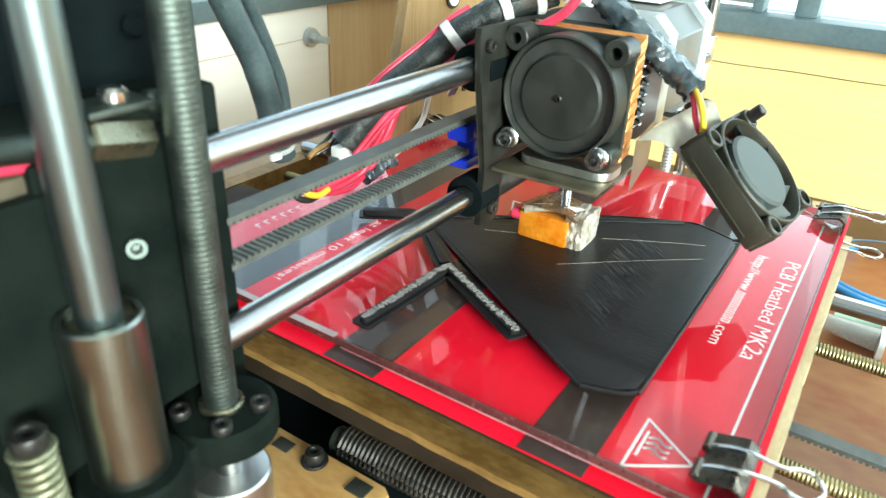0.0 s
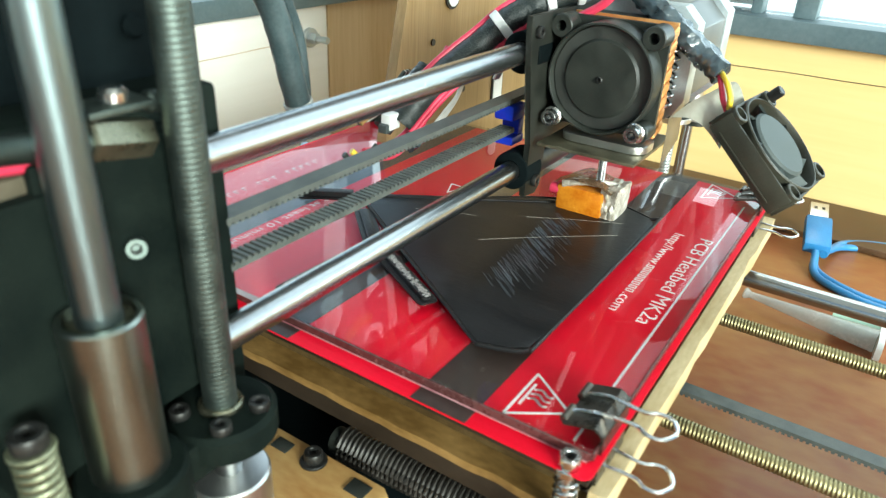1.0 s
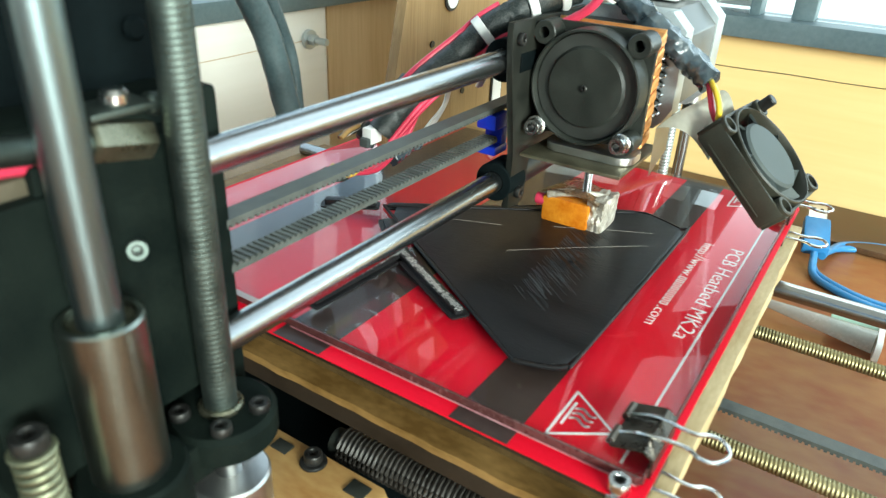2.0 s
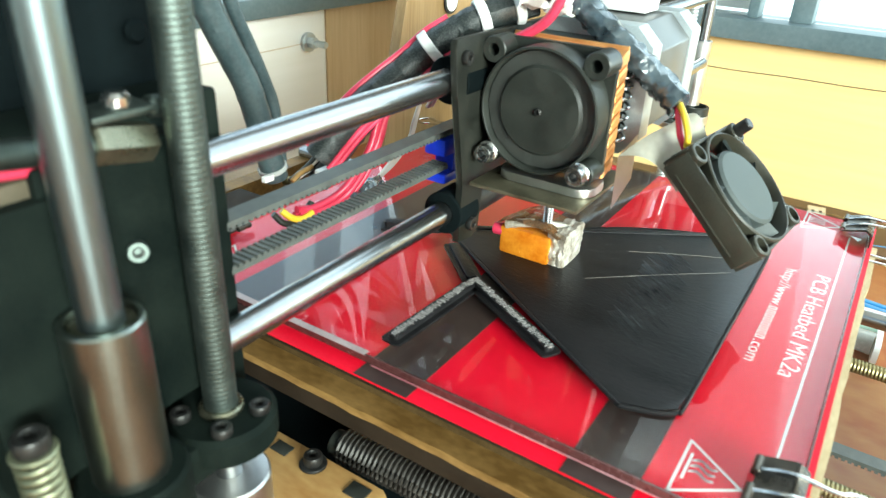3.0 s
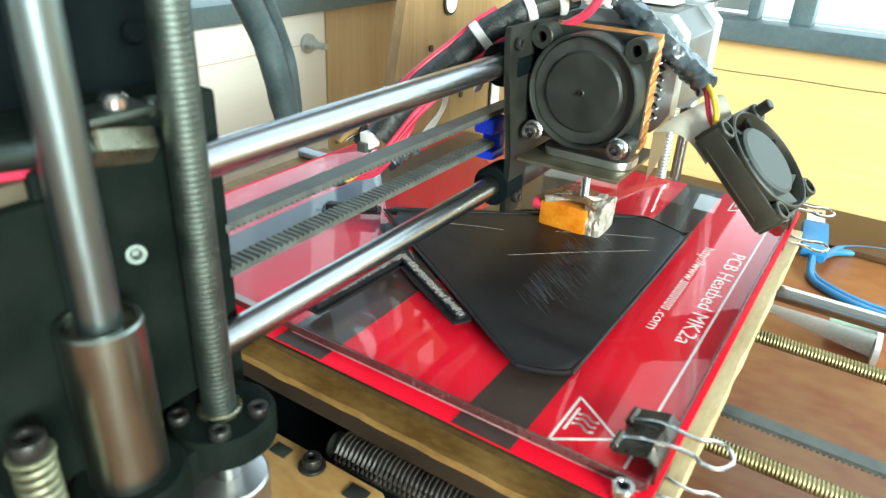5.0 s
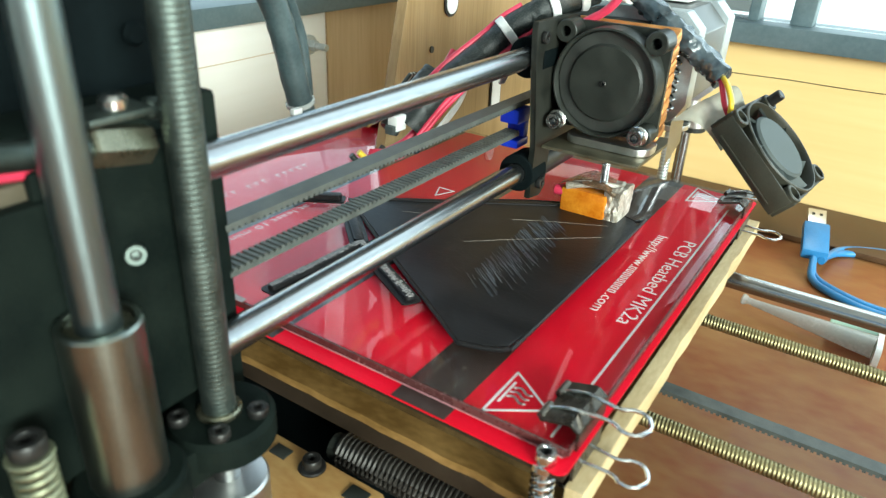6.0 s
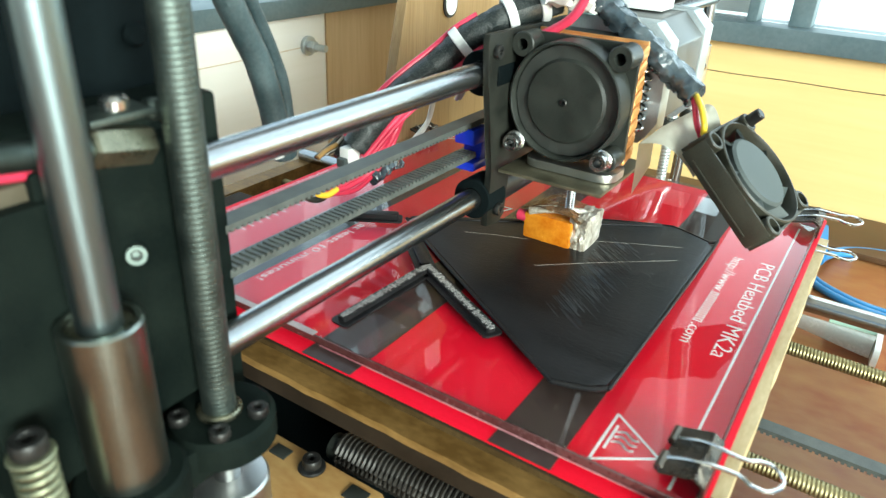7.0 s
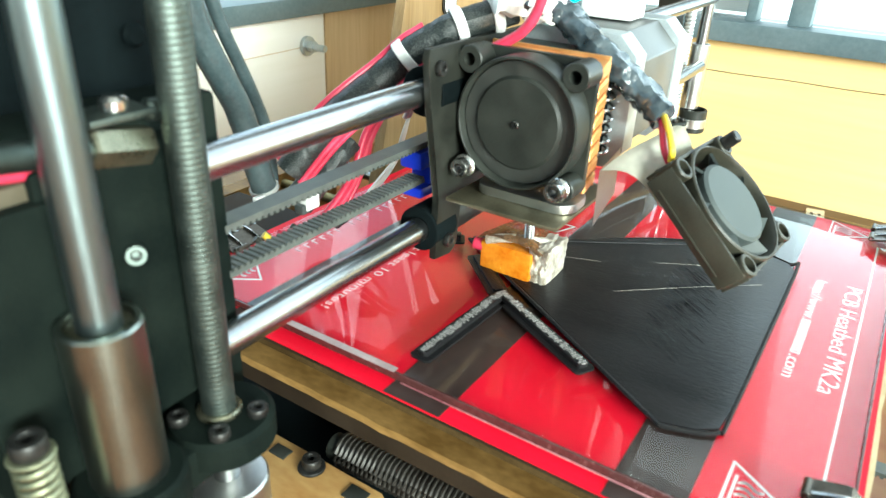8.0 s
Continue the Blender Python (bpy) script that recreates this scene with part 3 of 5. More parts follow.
def build_print():
    RIDGE = surface("glossy_scored_plastic", (0.015, 0.016, 0.017), (0.095, 0.1, 0.105), 0.22, 0, 2500, 120, 0.2)
    pr = thing("printed_part", "black printed plastic plate with raised bars on the glass", "printed part")
    BED.append(pr)
    poly = [(-0.0531, -0.0672), (-0.0504, -0.0755), (-0.0465, -0.0808), (-0.0359, -0.0815), (0.0607, -0.0817), (0.0653, -0.0788), (0.0708, -0.0648), (0.0694, -0.0581), (0.0549, -0.0305), (0.0273, 0.0008), (0.0104, 0.0226), (0.0037, 0.0192)]
    part("plate", prism(B(), poly, ZG + 0.0001, ZG + 0.0014, None, 0.0003), PRINT, pr, "flat black infill layer")
    bm = B()
    k = len(poly)
    cx, cy = sum(p[0] for p in poly) / k, sum(p[1] for p in poly) / k
    rim = [(x + (x - cx) * 0.012, y + (y - cy) * 0.012) for x, y in poly]
    sweep(bm, [(x, y, ZG + 0.0009) for x, y in rim + rim[:1]], 0.0007, 6, 3)
    part("rim", bm, PRINT, pr)
    # highlights on the black bars, painted as pale ridge colour
    SHINE = surface("pale_ridge_highlights", (0.1, 0.098, 0.095), (0.42, 0.4, 0.39), 0.22, 0, 2500, 1600, 0.3)
    for pa, pb, w, h, ridged in (((-0.0205, -0.0022, 0), (-0.0425, -0.0418, 0), 0.0036, 0.0023, True), ((-0.0015, 0.0183, 0), (-0.0195, -0.0010, 0), 0.0040, 0.0018, False), ((-0.0215, -0.0030, 0), (-0.0655, -0.0010, 0), 0.0036, 0.0023, True),
                                 ((0.0076, 0.0312, 0), (-0.0039, 0.0493, 0), 0.0042, 0.0030, False), ((0.0109, 0.0259, 0), (0.0695, -0.0589, 0), 0.0028, 0.0018, False)):
        m, ln = oriented(pa, pb)
        bm = B()
        prism(bm, [(x + ln / 2, y) for x, y in rounded_rect(ln, w, 0.0012, 3)], ZG + 0.0001, ZG + h, m, 0.0004)
        prism(bm, [(x + ln / 2, y) for x, y in rounded_rect(ln + 0.003, w + 0.0035, 0.0015, 3)], ZG + 0.00005, ZG + 0.0007, m)
        bar = part("raised_bar", bm, PRINT, pr)
        rb = random.Random(int(ln * 1e5))
        bm = B()
        for j in range(int(ln / 0.0009) if ridged else 0):
            a, wl, wr = 0.0008 + j * 0.0009, w * rb.uniform(0.15, 0.44), w * rb.uniform(0.15, 0.44)
            box(bm, a, a + rb.uniform(0.0003, 0.0006), -wl, wr, ZG + h - 0.0001, ZG + h + rb.uniform(0.0001, 0.0003), 0, m)
        if ridged:
            part("infill_ridge", bm, SHINE, bar, "infill ridges with highlights painted pale", True, "stuff")
        else:
            bm.free()
    bm = B()
    rnd = random.Random(4)
    for j in range(170):
        t = j / 170
        px, py = 0.0450 - 0.062 * t + rnd.uniform(-0.002, 0.002), -0.0480 - 0.003 * t + rnd.uniform(-0.006, 0.004)
        ln = rnd.uniform(0.004, 0.017) * (1 - 0.5 * abs(t - 0.5))
        sweep(bm, [(px, py, ZG + 0.00138), (px - ln * 0.62, py - ln * 0.75, ZG + 0.00138)], 0.00013, 4, 1)
    part("scored_line", bm, RIDGE, pr, "fine scored infill lines", True, "stuff")
    bm = B()
    for a, b in (((0.004, -0.033), (0.041, -0.074)), ((0.012, 0.002), (0.022, -0.021)), ((0.034, -0.038), (0.053, -0.072))):
        sweep(bm, [(*a, ZG + 0.0016), ((a[0] + b[0]) / 2 + 0.0006, (a[1] + b[1]) / 2, ZG + 0.0016), (*b, ZG + 0.0016)], 0.00004, 5, 4)
    part("loose_strand", bm, TINW, pr, "thin stray filament strand")
    part("plastic_blob", lathe(B(), pose(-0.0520, -0.0690, ZG), [(0.0008, 0), (0.0009, 0.0006), (0.0004, 0.0012)], 8), TINW, pr, "small white blob")


build_print()


def build_clip(x, y, rz):
    """A binder clip biting the board edge: black body and two wire levers."""
    c = thing("binder_clip", "black binder clip with bright wire levers on the bed edge", "binder clip", "binder clips on the bed")
    BED.append(c)
    m = pose(x, y, 0, 0, 0, rz)
    w = 0.0094
    prof = [(0.0, 0.0018), (0.008, 0.0040), (0.0105, 0.0022), (0.0105, -0.0150), (0.0085, -0.0165), (0.0, -0.0135)]
    bm = B()
    for (ya, za), (yb, zb) in zip(prof, prof[1:]):
        d = Vector((0, yb - ya, zb - za)).normalized()
        s = Vector((0, -d.z, d.y)) * 0.0004
        vs = []
        for xx in (-w, w):
            for base in ((ya, za), (yb, zb)):
                for sg in (-1, 1):
                    vs.append(bm.verts.new(m @ Vector((xx, -base[0] + 0.0075 + sg * -s.y, ZG + base[1] + sg * s.z))))
        bmesh.ops.convex_hull(bm, input=vs)
    for zz, yy in ((0.0021, 0.0078), (-0.0138, 0.0078)):
        for sx in (-1, 1):
            p0, p1 = m @ Vector((sx * w * 0.9, yy, ZG + zz)), m @ Vector((sx * w * 0.25, yy, ZG + zz))
            rod(bm, p0, p1, 0.0011, 12, 0.0001)
    part("body", bm, CLIPB, c, "black sprung steel body")
    for z0, rise, out in ((0.0021, 0.005, 0.0), (-0.0138, 0.004, 0.002)):
        pts = [(-0.0085, 0.0078, z0), (-0.0045, 0.0078, z0), (-0.0040, 0.0005, z0 + 0.0026), (-0.0030, -0.0085 - out, z0 + 0.0028), (-0.0046, -0.0120 - out, z0 + 0.0028), (-0.0044, -0.0155 - out, z0 + 0.0028),
               (0.0, -0.0178 - out, z0 + 0.0028), (0.0044, -0.0155 - out, z0 + 0.0028), (0.0046, -0.0120 - out, z0 + 0.0028), (0.0030, -0.0085 - out, z0 + 0.0028), (0.0040, 0.0005, z0 + 0.0026), (0.0045, 0.0078, z0), (0.0085, 0.0078, z0)]
        part("wire_lever", sweep(B(), [m @ Vector((a, b, ZG + cz)) for a, b, cz in pts], 0.0006, 8, 6), CHROME, c, "bent bright wire lever")
    return c


build_clip(-0.0617, -0.1105, 0)
build_clip(0.118, -0.1105, 0)
build_clip(-0.0465, 0.0962, 180)
build_clip(0.1120, 0.0962, 180)


# ---- the moving head ----
def fan_rotor(name, parent, m, hub_r, tip_r, z0, z1, material, blades=7, span=1.0, blade_material=None):
    bm = B()
    lathe(bm, Matrix.Identity(4), [(hub_r * 0.97, z0), (hub_r, z0 + 0.0005), (hub_r, z1 - 0.0008), (hub_r * 0.92, z1), (hub_r * 0.1, z1)], 36)
    ob = part(name, bm, material, parent)
    ob.matrix_basis = m
    for k in range(blades):
        bm = B()
        a0 = 2 * math.pi * k / blades
        rows = []
        for j in range(4):
            r = hub_r * 0.95 + (tip_r - hub_r * 0.95) * j / 3
            row = []
            for i in range(4):
                a = a0 + span * i / 3 + 0.12 * j / 3
                row.append(Vector((r * math.cos(a), r * math.sin(a), z0 + 0.0008 + (z1 - z0 - 0.002) * i / 3)))
            rows.append(row)
        up = Vector((0, 0, 0.0005))
        top = [[bm.verts.new(v + up) for v in row] for row in rows]
        bot = [[bm.verts.new(v - up) for v in row] for row in rows]
        for j in range(3):
            for i in range(3):
                bm.faces.new((top[j][i], top[j + 1][i], top[j + 1][i + 1], top[j][i + 1]))
                bm.faces.new((bot[j][i], bot[j + 1][i], bot[j + 1][i + 1], bot[j][i + 1]))
        for j in range(3):
            for i in (0, 3):
                bm.faces.new((top[j][i], top[j + 1][i], bot[j + 1][i], bot[j][i]))
        for i in range(3):
            for j in (0, 3):
                bm.faces.new((top[j][i], top[j][i + 1], bot[j][i + 1], bot[j][i]))
        part("blade", bm, blade_material or material, ob)
    return ob


FY, FZ = -0.0272, 0.1584      # fan axis


def build_carriage():
    c = thing("x_carriage", "black carriage plate on two steel guide rods", "printer carriage")
    HEAD.append(c)
    m = Matrix.Translation((0, -0.0044, 0)) @ Matrix.Rotation(radians(90), 4, "X")
    poly = [(-0.0155, 0.176), (-0.0150, 0.1792), (0.045, 0.1792), (0.045, 0.1315), (0.006, 0.1315), (0.0048, 0.1120), (0.0010, 0.1095), (-0.0085, 0.1108), (-0.0072, 0.1318), (-0.0135, 0.162)]
    part("mounting_plate", prism(B(), poly, 0, 0.0023, m, 0.0004), CARR, c, "black plastic plate")
    for z in (0.12, 0.165):
        bm = tube(B(), (-0.006, 0, z), (0.045, 0, z), 0.0063, 0.0042, 32, 0.0006)
        part("bearing_housing", bm, BLACK if z > 0.15 else SCREW, c)
        part("linear_bearing", tube(B(), (-0.0085, 0, z), (0.0035, 0, z), 0.0075, 0.0042), MATT, c, "black bearing seal")
    socket_screw("plate_screw", c, (-0.0020, -0.0067, 0.1160), (0, -1, 0), 0.0024, 0.0022, SCREW)
    socket_screw("plate_screw", c, (-0.0105, -0.0067, 0.1735), (0, -1, 0), 0.0022, 0.002, SCREW)
    # blue belt clip
    k = thing("belt_clip", "blue plastic belt clip beside the carriage plate", "belt clip")
    HEAD.append(k)
    bm = box(B(), -0.0025, 0.008, 0.0040, 0.0125, 0.1370, 0.1432, 0.0012)
    box(bm, -0.0020, 0.008, 0.0040, 0.0125, 0.1272, 0.1306, 0.0008)
    box(bm, 0.004, 0.008, 0.0045, 0.0120, 0.1306, 0.1370, 0.0004)
    part("clip_body", bm, BLUE, k)


def build_extruder():
    e = thing("extruder", "direct-drive extruder with black fan, copper heatsink and steel motor", "extruder")
    HEAD.append(e)
    fm = Matrix.Translation((0, FY, FZ)) @ Matrix.Rotation(radians(-90), 4, "Y") @ Matrix.Rotation(radians(-90), 4, "Z")
    # fan: local z points to -x
    bm = B()
    ring_plate(bm, fm, (0.0200, 0.0035), 0.0186, -0.0105, -0.0083)
    part("fan_frame", bm, BLACK, e, "square black fan frame")
    bm = B()
    lathe(bm, fm, [(0.0186, -0.0102), (0.0198, -0.0102), (0.0198, -0.0006), (0.0196, 0.0004), (0.0190, 0.0006), (0.0186, 0.0)], 64, True)
    part("fan_duct", bm, BLACK, e)
    for sy in (-1, 1):
        for sz in (-1, 1):
            bm = tube(B(), (0.0005 if sz < 0 else 0.0002, FY + sy * 0.0168, FZ + sz * 0.0165), (0.0100, FY + sy * 0.0168, FZ + sz * 0.0165), 0.0036 if sz < 0 else 0.0041, 0.0019, 24)
            part("screw_post", bm, BLACK, e)
            if sz < 0:
                part("washer", tube(B(), (0.0, FY + sy * 0.016, FZ - 0.016), (-0.0009, FY + sy * 0.016, FZ - 0.016), 0.0036, 0.001, 28), CHROME, e)
                socket_screw("fan_screw", e, (-0.0009, FY + sy * 0.016, FZ - 0.016), (-1, 0, 0), 0.0030, 0.0034, CHROME, "bright socket cap screw")
    part("fan_back_grid", lathe(B(), fm, [(0.0185, -0.0101), (0.0185, -0.0072)], 40), BLACK, e, "dark fan back")
    ROTOR.append((fan_rotor("fan_rotor", e, fm, 0.0141, 0.0183, -0.0040, -0.0010, BLACK, 9, 1.0, BLADE), fm))
    part("hub_sticker", lathe(B(), fm @ Matrix.Translation((0, 0, -0.0010)), [(0.0132, 0), (0.0132, 0.0002)], 40), BLACK, e, "dark hub label")
    part("hub_pin", tube(B(), (0.0008, FY, FZ), (-0.0003, FY, FZ), 0.0012, 0.0007, 16), SCREW, e)
    # heatsink
    h = part("heatsink_base", box(B(), 0.0186, 0.0196, FY - 0.0192, FY + 0.0198, FZ - 0.0198, FZ + 0.0198, 0.0003), COPPER, e, "copper-coloured heatsink")
    for k in range(8):
        z = FZ - 0.0205 + k * 0.0048
        bm = box(B(), 0.0106, 0.0185, FY - 0.0199, FY + 0.0199, z, z + 0.0036, 0.0006, None, 1)
        for v in bm.verts:
            v.co.z += (v.co.x - 0.0106) * 0.3
        part("heatsink_fin", bm, COPPER, e)
    # filament block and spring
    part("feed_block", box(B(), 0.0198, 0.0330, FY - 0.0150, FY + 0.0205, FZ - 0.0180, FZ + 0.0190, 0.001), BLACK, e, "black feeder block")
    part("lever_spring", helix(B(), (0.0285, FY - 0.0157, FZ - 0.012), (0.0285, FY - 0.0157, FZ + 0.0120), 0.0030, 0.0006, 7), CHROME, e, "bright idler spring")
    part("spring_pin", rod(B(), (0.0285, FY - 0.0157, FZ - 0.0125), (0.0285, FY - 0.0157, FZ + 0.0125), 0.0012), MATT, e)
    # motor
    mx0, mx1 = 0.0335, 0.0880
    mm = lambda a, b, half, r: prism(B(), rounded_rect(half * 2, half * 2, r, 1), a, b, Matrix.Translation((0, FY - 0.001, FZ + 0.0025)) @ Matrix.Rotation(radians(90), 4, "Y"), 0.0004)
    part("motor_flange", mm(mx0, mx0 + 0.009, 0.0211, 0.006), MOTOR, e, "grey steel motor end cap")
    part("motor_body", mm(mx0 + 0.0092, mx1 - 0.0112, 0.0206, 0.008), MOTORB, e, "black laminated motor body")
    part("motor_cap", mm(mx1 - 0.011, mx1, 0.0211, 0.006), MOTOR, e, "grey steel motor end cap")
    part("motor_plug", box(B(), 0.060, 0.0745, FY - 0.009, FY + 0.009, FZ + 0.0238, FZ + 0.0300, 0.0006), WHITE, e, "white plug on the motor")
    # bracket under the fan
    bm = box(B(), -0.008, 0.034, FY - 0.020, -0.0095, 0.1325, 0.1337, 0.0003)
    part("bracket_shelf", bm, PLATE, e, "bent yellowed metal shelf")
    m = Matrix.Translation((0.001, 0, 0))
    bm = prism(B(), [(x + 0.008, y - 0.0305) for x, y in rounded_rect(0.016, 0.033, 0.005)], 0.1340, 0.1368, m, 0.0004)
    part("bracket_foot", bm, ALU, e, "rounded aluminium bar")
    # throat, heater block and nozzle
    hx, hy = 0.0235, -0.0262
    part("throat", threaded(B(), (0.0200, -0.0262, 0.1140), (0.0200, -0.0262, 0.1325), 0.0018, 0.0009, 0.0005, 16, 5), CHROME, e, "threaded steel throat")
    bm = lathe(B(), pose(hx - 0.006, hy + 0.006, 0.127), [(0.0045, 0), (0.005, 0.0006), (0.005, 0.0045), (0.0042, 0.0054)], 6)
    part("throat_nut", bm, CHROME, e, "steel nut")
    blk = part("heater_block", box(B(), 0.0165, 0.0335, -0.0295, -0.0095, 0.0985, 0.1095, 0.0014), KAPTON, e, "heater block wrapped in amber tape")
    bm = B()
    g = bmesh.ops.create_icosphere(bm, subdivisions=4, radius=1.0)
    for v in g["verts"]:
        d = v.co.normalized()
        q = max(abs(d.x), abs(d.y), abs(d.z))
        c = d / q
        k = 1 + 0.10 * noise.noise(d * 2.3) + 0.06 * noise.noise(d * 6)
        v.co = Vector((0.0262 + c.x * 0.0082 * k, -0.0315 + c.y * 0.0035 * k, 0.1045 + c.z * 0.0068 * k))
    part("insulation", bm, FOIL, e, "crumpled pale heat insulation")
    bm = B()
    sweep(bm, [(0.017, -0.0115, 0.1100), (0.020, -0.0200, 0.1118), (0.026, -0.0290, 0.1108), (0.033, -0.0330, 0.1085)], 0.0016, 8, 6, 0.3, 3)
    part("insulation_flap", bm, FOIL, e, "torn insulation along the top")
    bm = B()
    cols = []
    for i in range(7):
        u = i / 6
        cols.append([bm.verts.new((0.0150 + 0.0195 * v, -0.0085 - 0.0245 * u, 0.1102 + 0.0035 * math.sin(math.pi * u) + 0.0007 * math.sin(9 * u + 5 * v) - 0.001 * v)) for v in (0, 0.33, 0.66, 1)])
    for a, b in zip(cols, cols[1:]):
        for j in range(3):
            bm.faces.new((a[j], a[j + 1], b[j + 1], b[j]))
    bmesh.ops.solidify(bm, geom=list(bm.faces), thickness=0.0003)
    part("tape_flap", bm, AMBER, e, "loose translucent amber tape over the block")
    part("heater_plug", rod(B(), (0.019, -0.0105, 0.1065), (0.019, -0.0060, 0.1065), 0.0024), REDW, e, "red sealed heater end")
    part("nozzle", lathe(B(), pose(hx, hy, 0.0), [(0.0006, ZG + 0.0003), (0.0025, 0.0990), (0.0025, 0.1005)], 20), BRASS, e, "brass nozzle")


def build_part_fan():
    f = thing("cooling_fan", "small black axial fan with grey blades tilted on a card bracket", "fan")
    HEAD.append(f)
    m = Matrix(((0.9959, 0.0877, 0.0236, 0.0261), (-0.0469, 0.7192, -0.6932, -0.0872), (-0.0778, 0.6892, 0.7204, 0.1418), (0, 0, 0, 1))) @ Matrix.Scale(0.95, 4)
    nrm = m.to_3x3().col[2].normalized()
    m = Matrix.Translation(m.translation) @ Matrix.Rotation(radians(5), 4, nrm.cross(Vector((-0.944, -0.12, 0.31)))) @ Matrix.Translation(-m.translation) @ m
    bm = ring_plate(B(), m, (0.0200, 0.003), 0.0188, -0.0105, -0.0092)
    part("fan_frame", bm, DUSTY, f, "square black plastic frame")
    for k in range(4):
        side = m @ Matrix.Rotation(radians(90 * k), 4, "Z")
        bm = box(B(), -0.0203, -0.0191, -0.0188, 0.0188, -0.0104, -0.0010, 0.0004, side)
        box(bm, -0.0207, -0.0202, -0.0150, 0.0150, -0.0088, -0.0080, 0.0002, side)
        part("frame_side", bm, DUSTY, f, "flat dusty side wall")
    bm = lathe(B(), m, [(0.0184, -0.0104), (0.0199, -0.0104), (0.0199, 0.0002), (0.0195, 0.0006), (0.0190, 0.0006), (0.0184, -0.0006)], 56, True)
    part("fan_duct", bm, DUSTY, f)
    for sx in (-1, 1):
        for sy in (-1, 1):
            part("ear", tube(B(), m @ Vector((sx * 0.0166, sy * 0.0166, -0.0100)), m @ Vector((sx * 0.0166, sy * 0.0166, 0.0006)), 0.0034, 0.0024, 20), DUSTY, f)
    part("corner_screw", rod(B(), m @ Vector((0.0168, 0.0168, -0.002)), m @ Vector((0.0168, 0.0168, 0.0055)), 0.0021, 16), SCREW, f, "dark screw head")
    fan_rotor("fan_rotor", f, m @ Matrix.Rotation(0.5, 4, "Z"), 0.0134, 0.0178, -0.0092, 0.0002, GREY, 7, 0.55)
    for k in range(3):
        a = radians(90 + 120 * k + 20)
        p0, p1 = m @ Vector((0.009 * math.cos(a), 0.009 * math.sin(a), -0.0097)), m @ Vector((0.019 * math.cos(a), 0.019 * math.sin(a), -0.0097))
        part("strut", rod(B(), p0, p1, 0.0009, 10), BLACK, f)
    # card bracket: a sagging sheet from the extruder side to the fan, with a flap hanging down
    bm = B()
    ca, cb, cc, cd = Vector((0.0080, -0.0520, 0.1480)), Vector((0.0330, -0.0630, 0.1583)), Vector((0.0330, -0.0712, 0.1507)), Vector((0.0140, -0.0697, 0.1388))
    grid = []
    for i in range(11):
        u = i / 10
        row = []
        for j in range(11):
            v = j / 10
            p = ca.lerp(cb, v).lerp(cd.lerp(cc, v), u)
            p.z += 0.0035 * math.sin(math.pi * u) + 0.0008 * math.sin(5 * v + 3 * u)
            row.append(bm.verts.new(p))
        grid.append(row)
    for a, b in zip(grid, grid[1:]):
        for j in range(10):
            bm.faces.new((a[j], a[j + 1], b[j + 1], b[j]))
    bmesh.ops.solidify(bm, geom=list(bm.faces), thickness=0.0005)
    part("card_bracket", bm, PAPER, f, "bent white card bracket")
    bm = B()
    for p in ((0.0080, -0.0518, 0.1478), (0.0210, -0.0528, 0.1520), (0.0200, -0.0533, 0.1375), (0.0086, -0.0520, 0.1300)):
        bm.verts.new(p)
    bm.faces.new(list(bm.verts))
    bmesh.ops.solidify(bm, geom=list(bm.faces), thickness=0.0006)
    part("bracket_flap", bm, ALU, f, "thin metal flap")


def cord(name, label, category, spec, rides=None):
    """spec: list of (part name, points, radius, material, lumps)."""
    c = thing(name, label, category)
    (HEAD if rides is None else rides).append(c)
    for i, (pn, pts, r, material, lumps) in enumerate(spec):
        crumpled = material is TAPEW
        part(pn, sweep(B(), pts, r, 14 if crumpled else 12, 10, 0.32 if crumpled else lumps, i * 3.1), material, c)
    return c


def zip_tie(parent, p, d, r):
    d = Vector(d).normalized()
    p = Vector(p)
    return part("zip_tie", tube(B(), p - d * 0.0017, p + d * 0.0017, r + 0.0009, r, 24), WHITE, parent, "white zip tie")


def shift(pts, v):
    return [(a + v[0], b + v[1], c + v[2]) for a, b, c in pts]


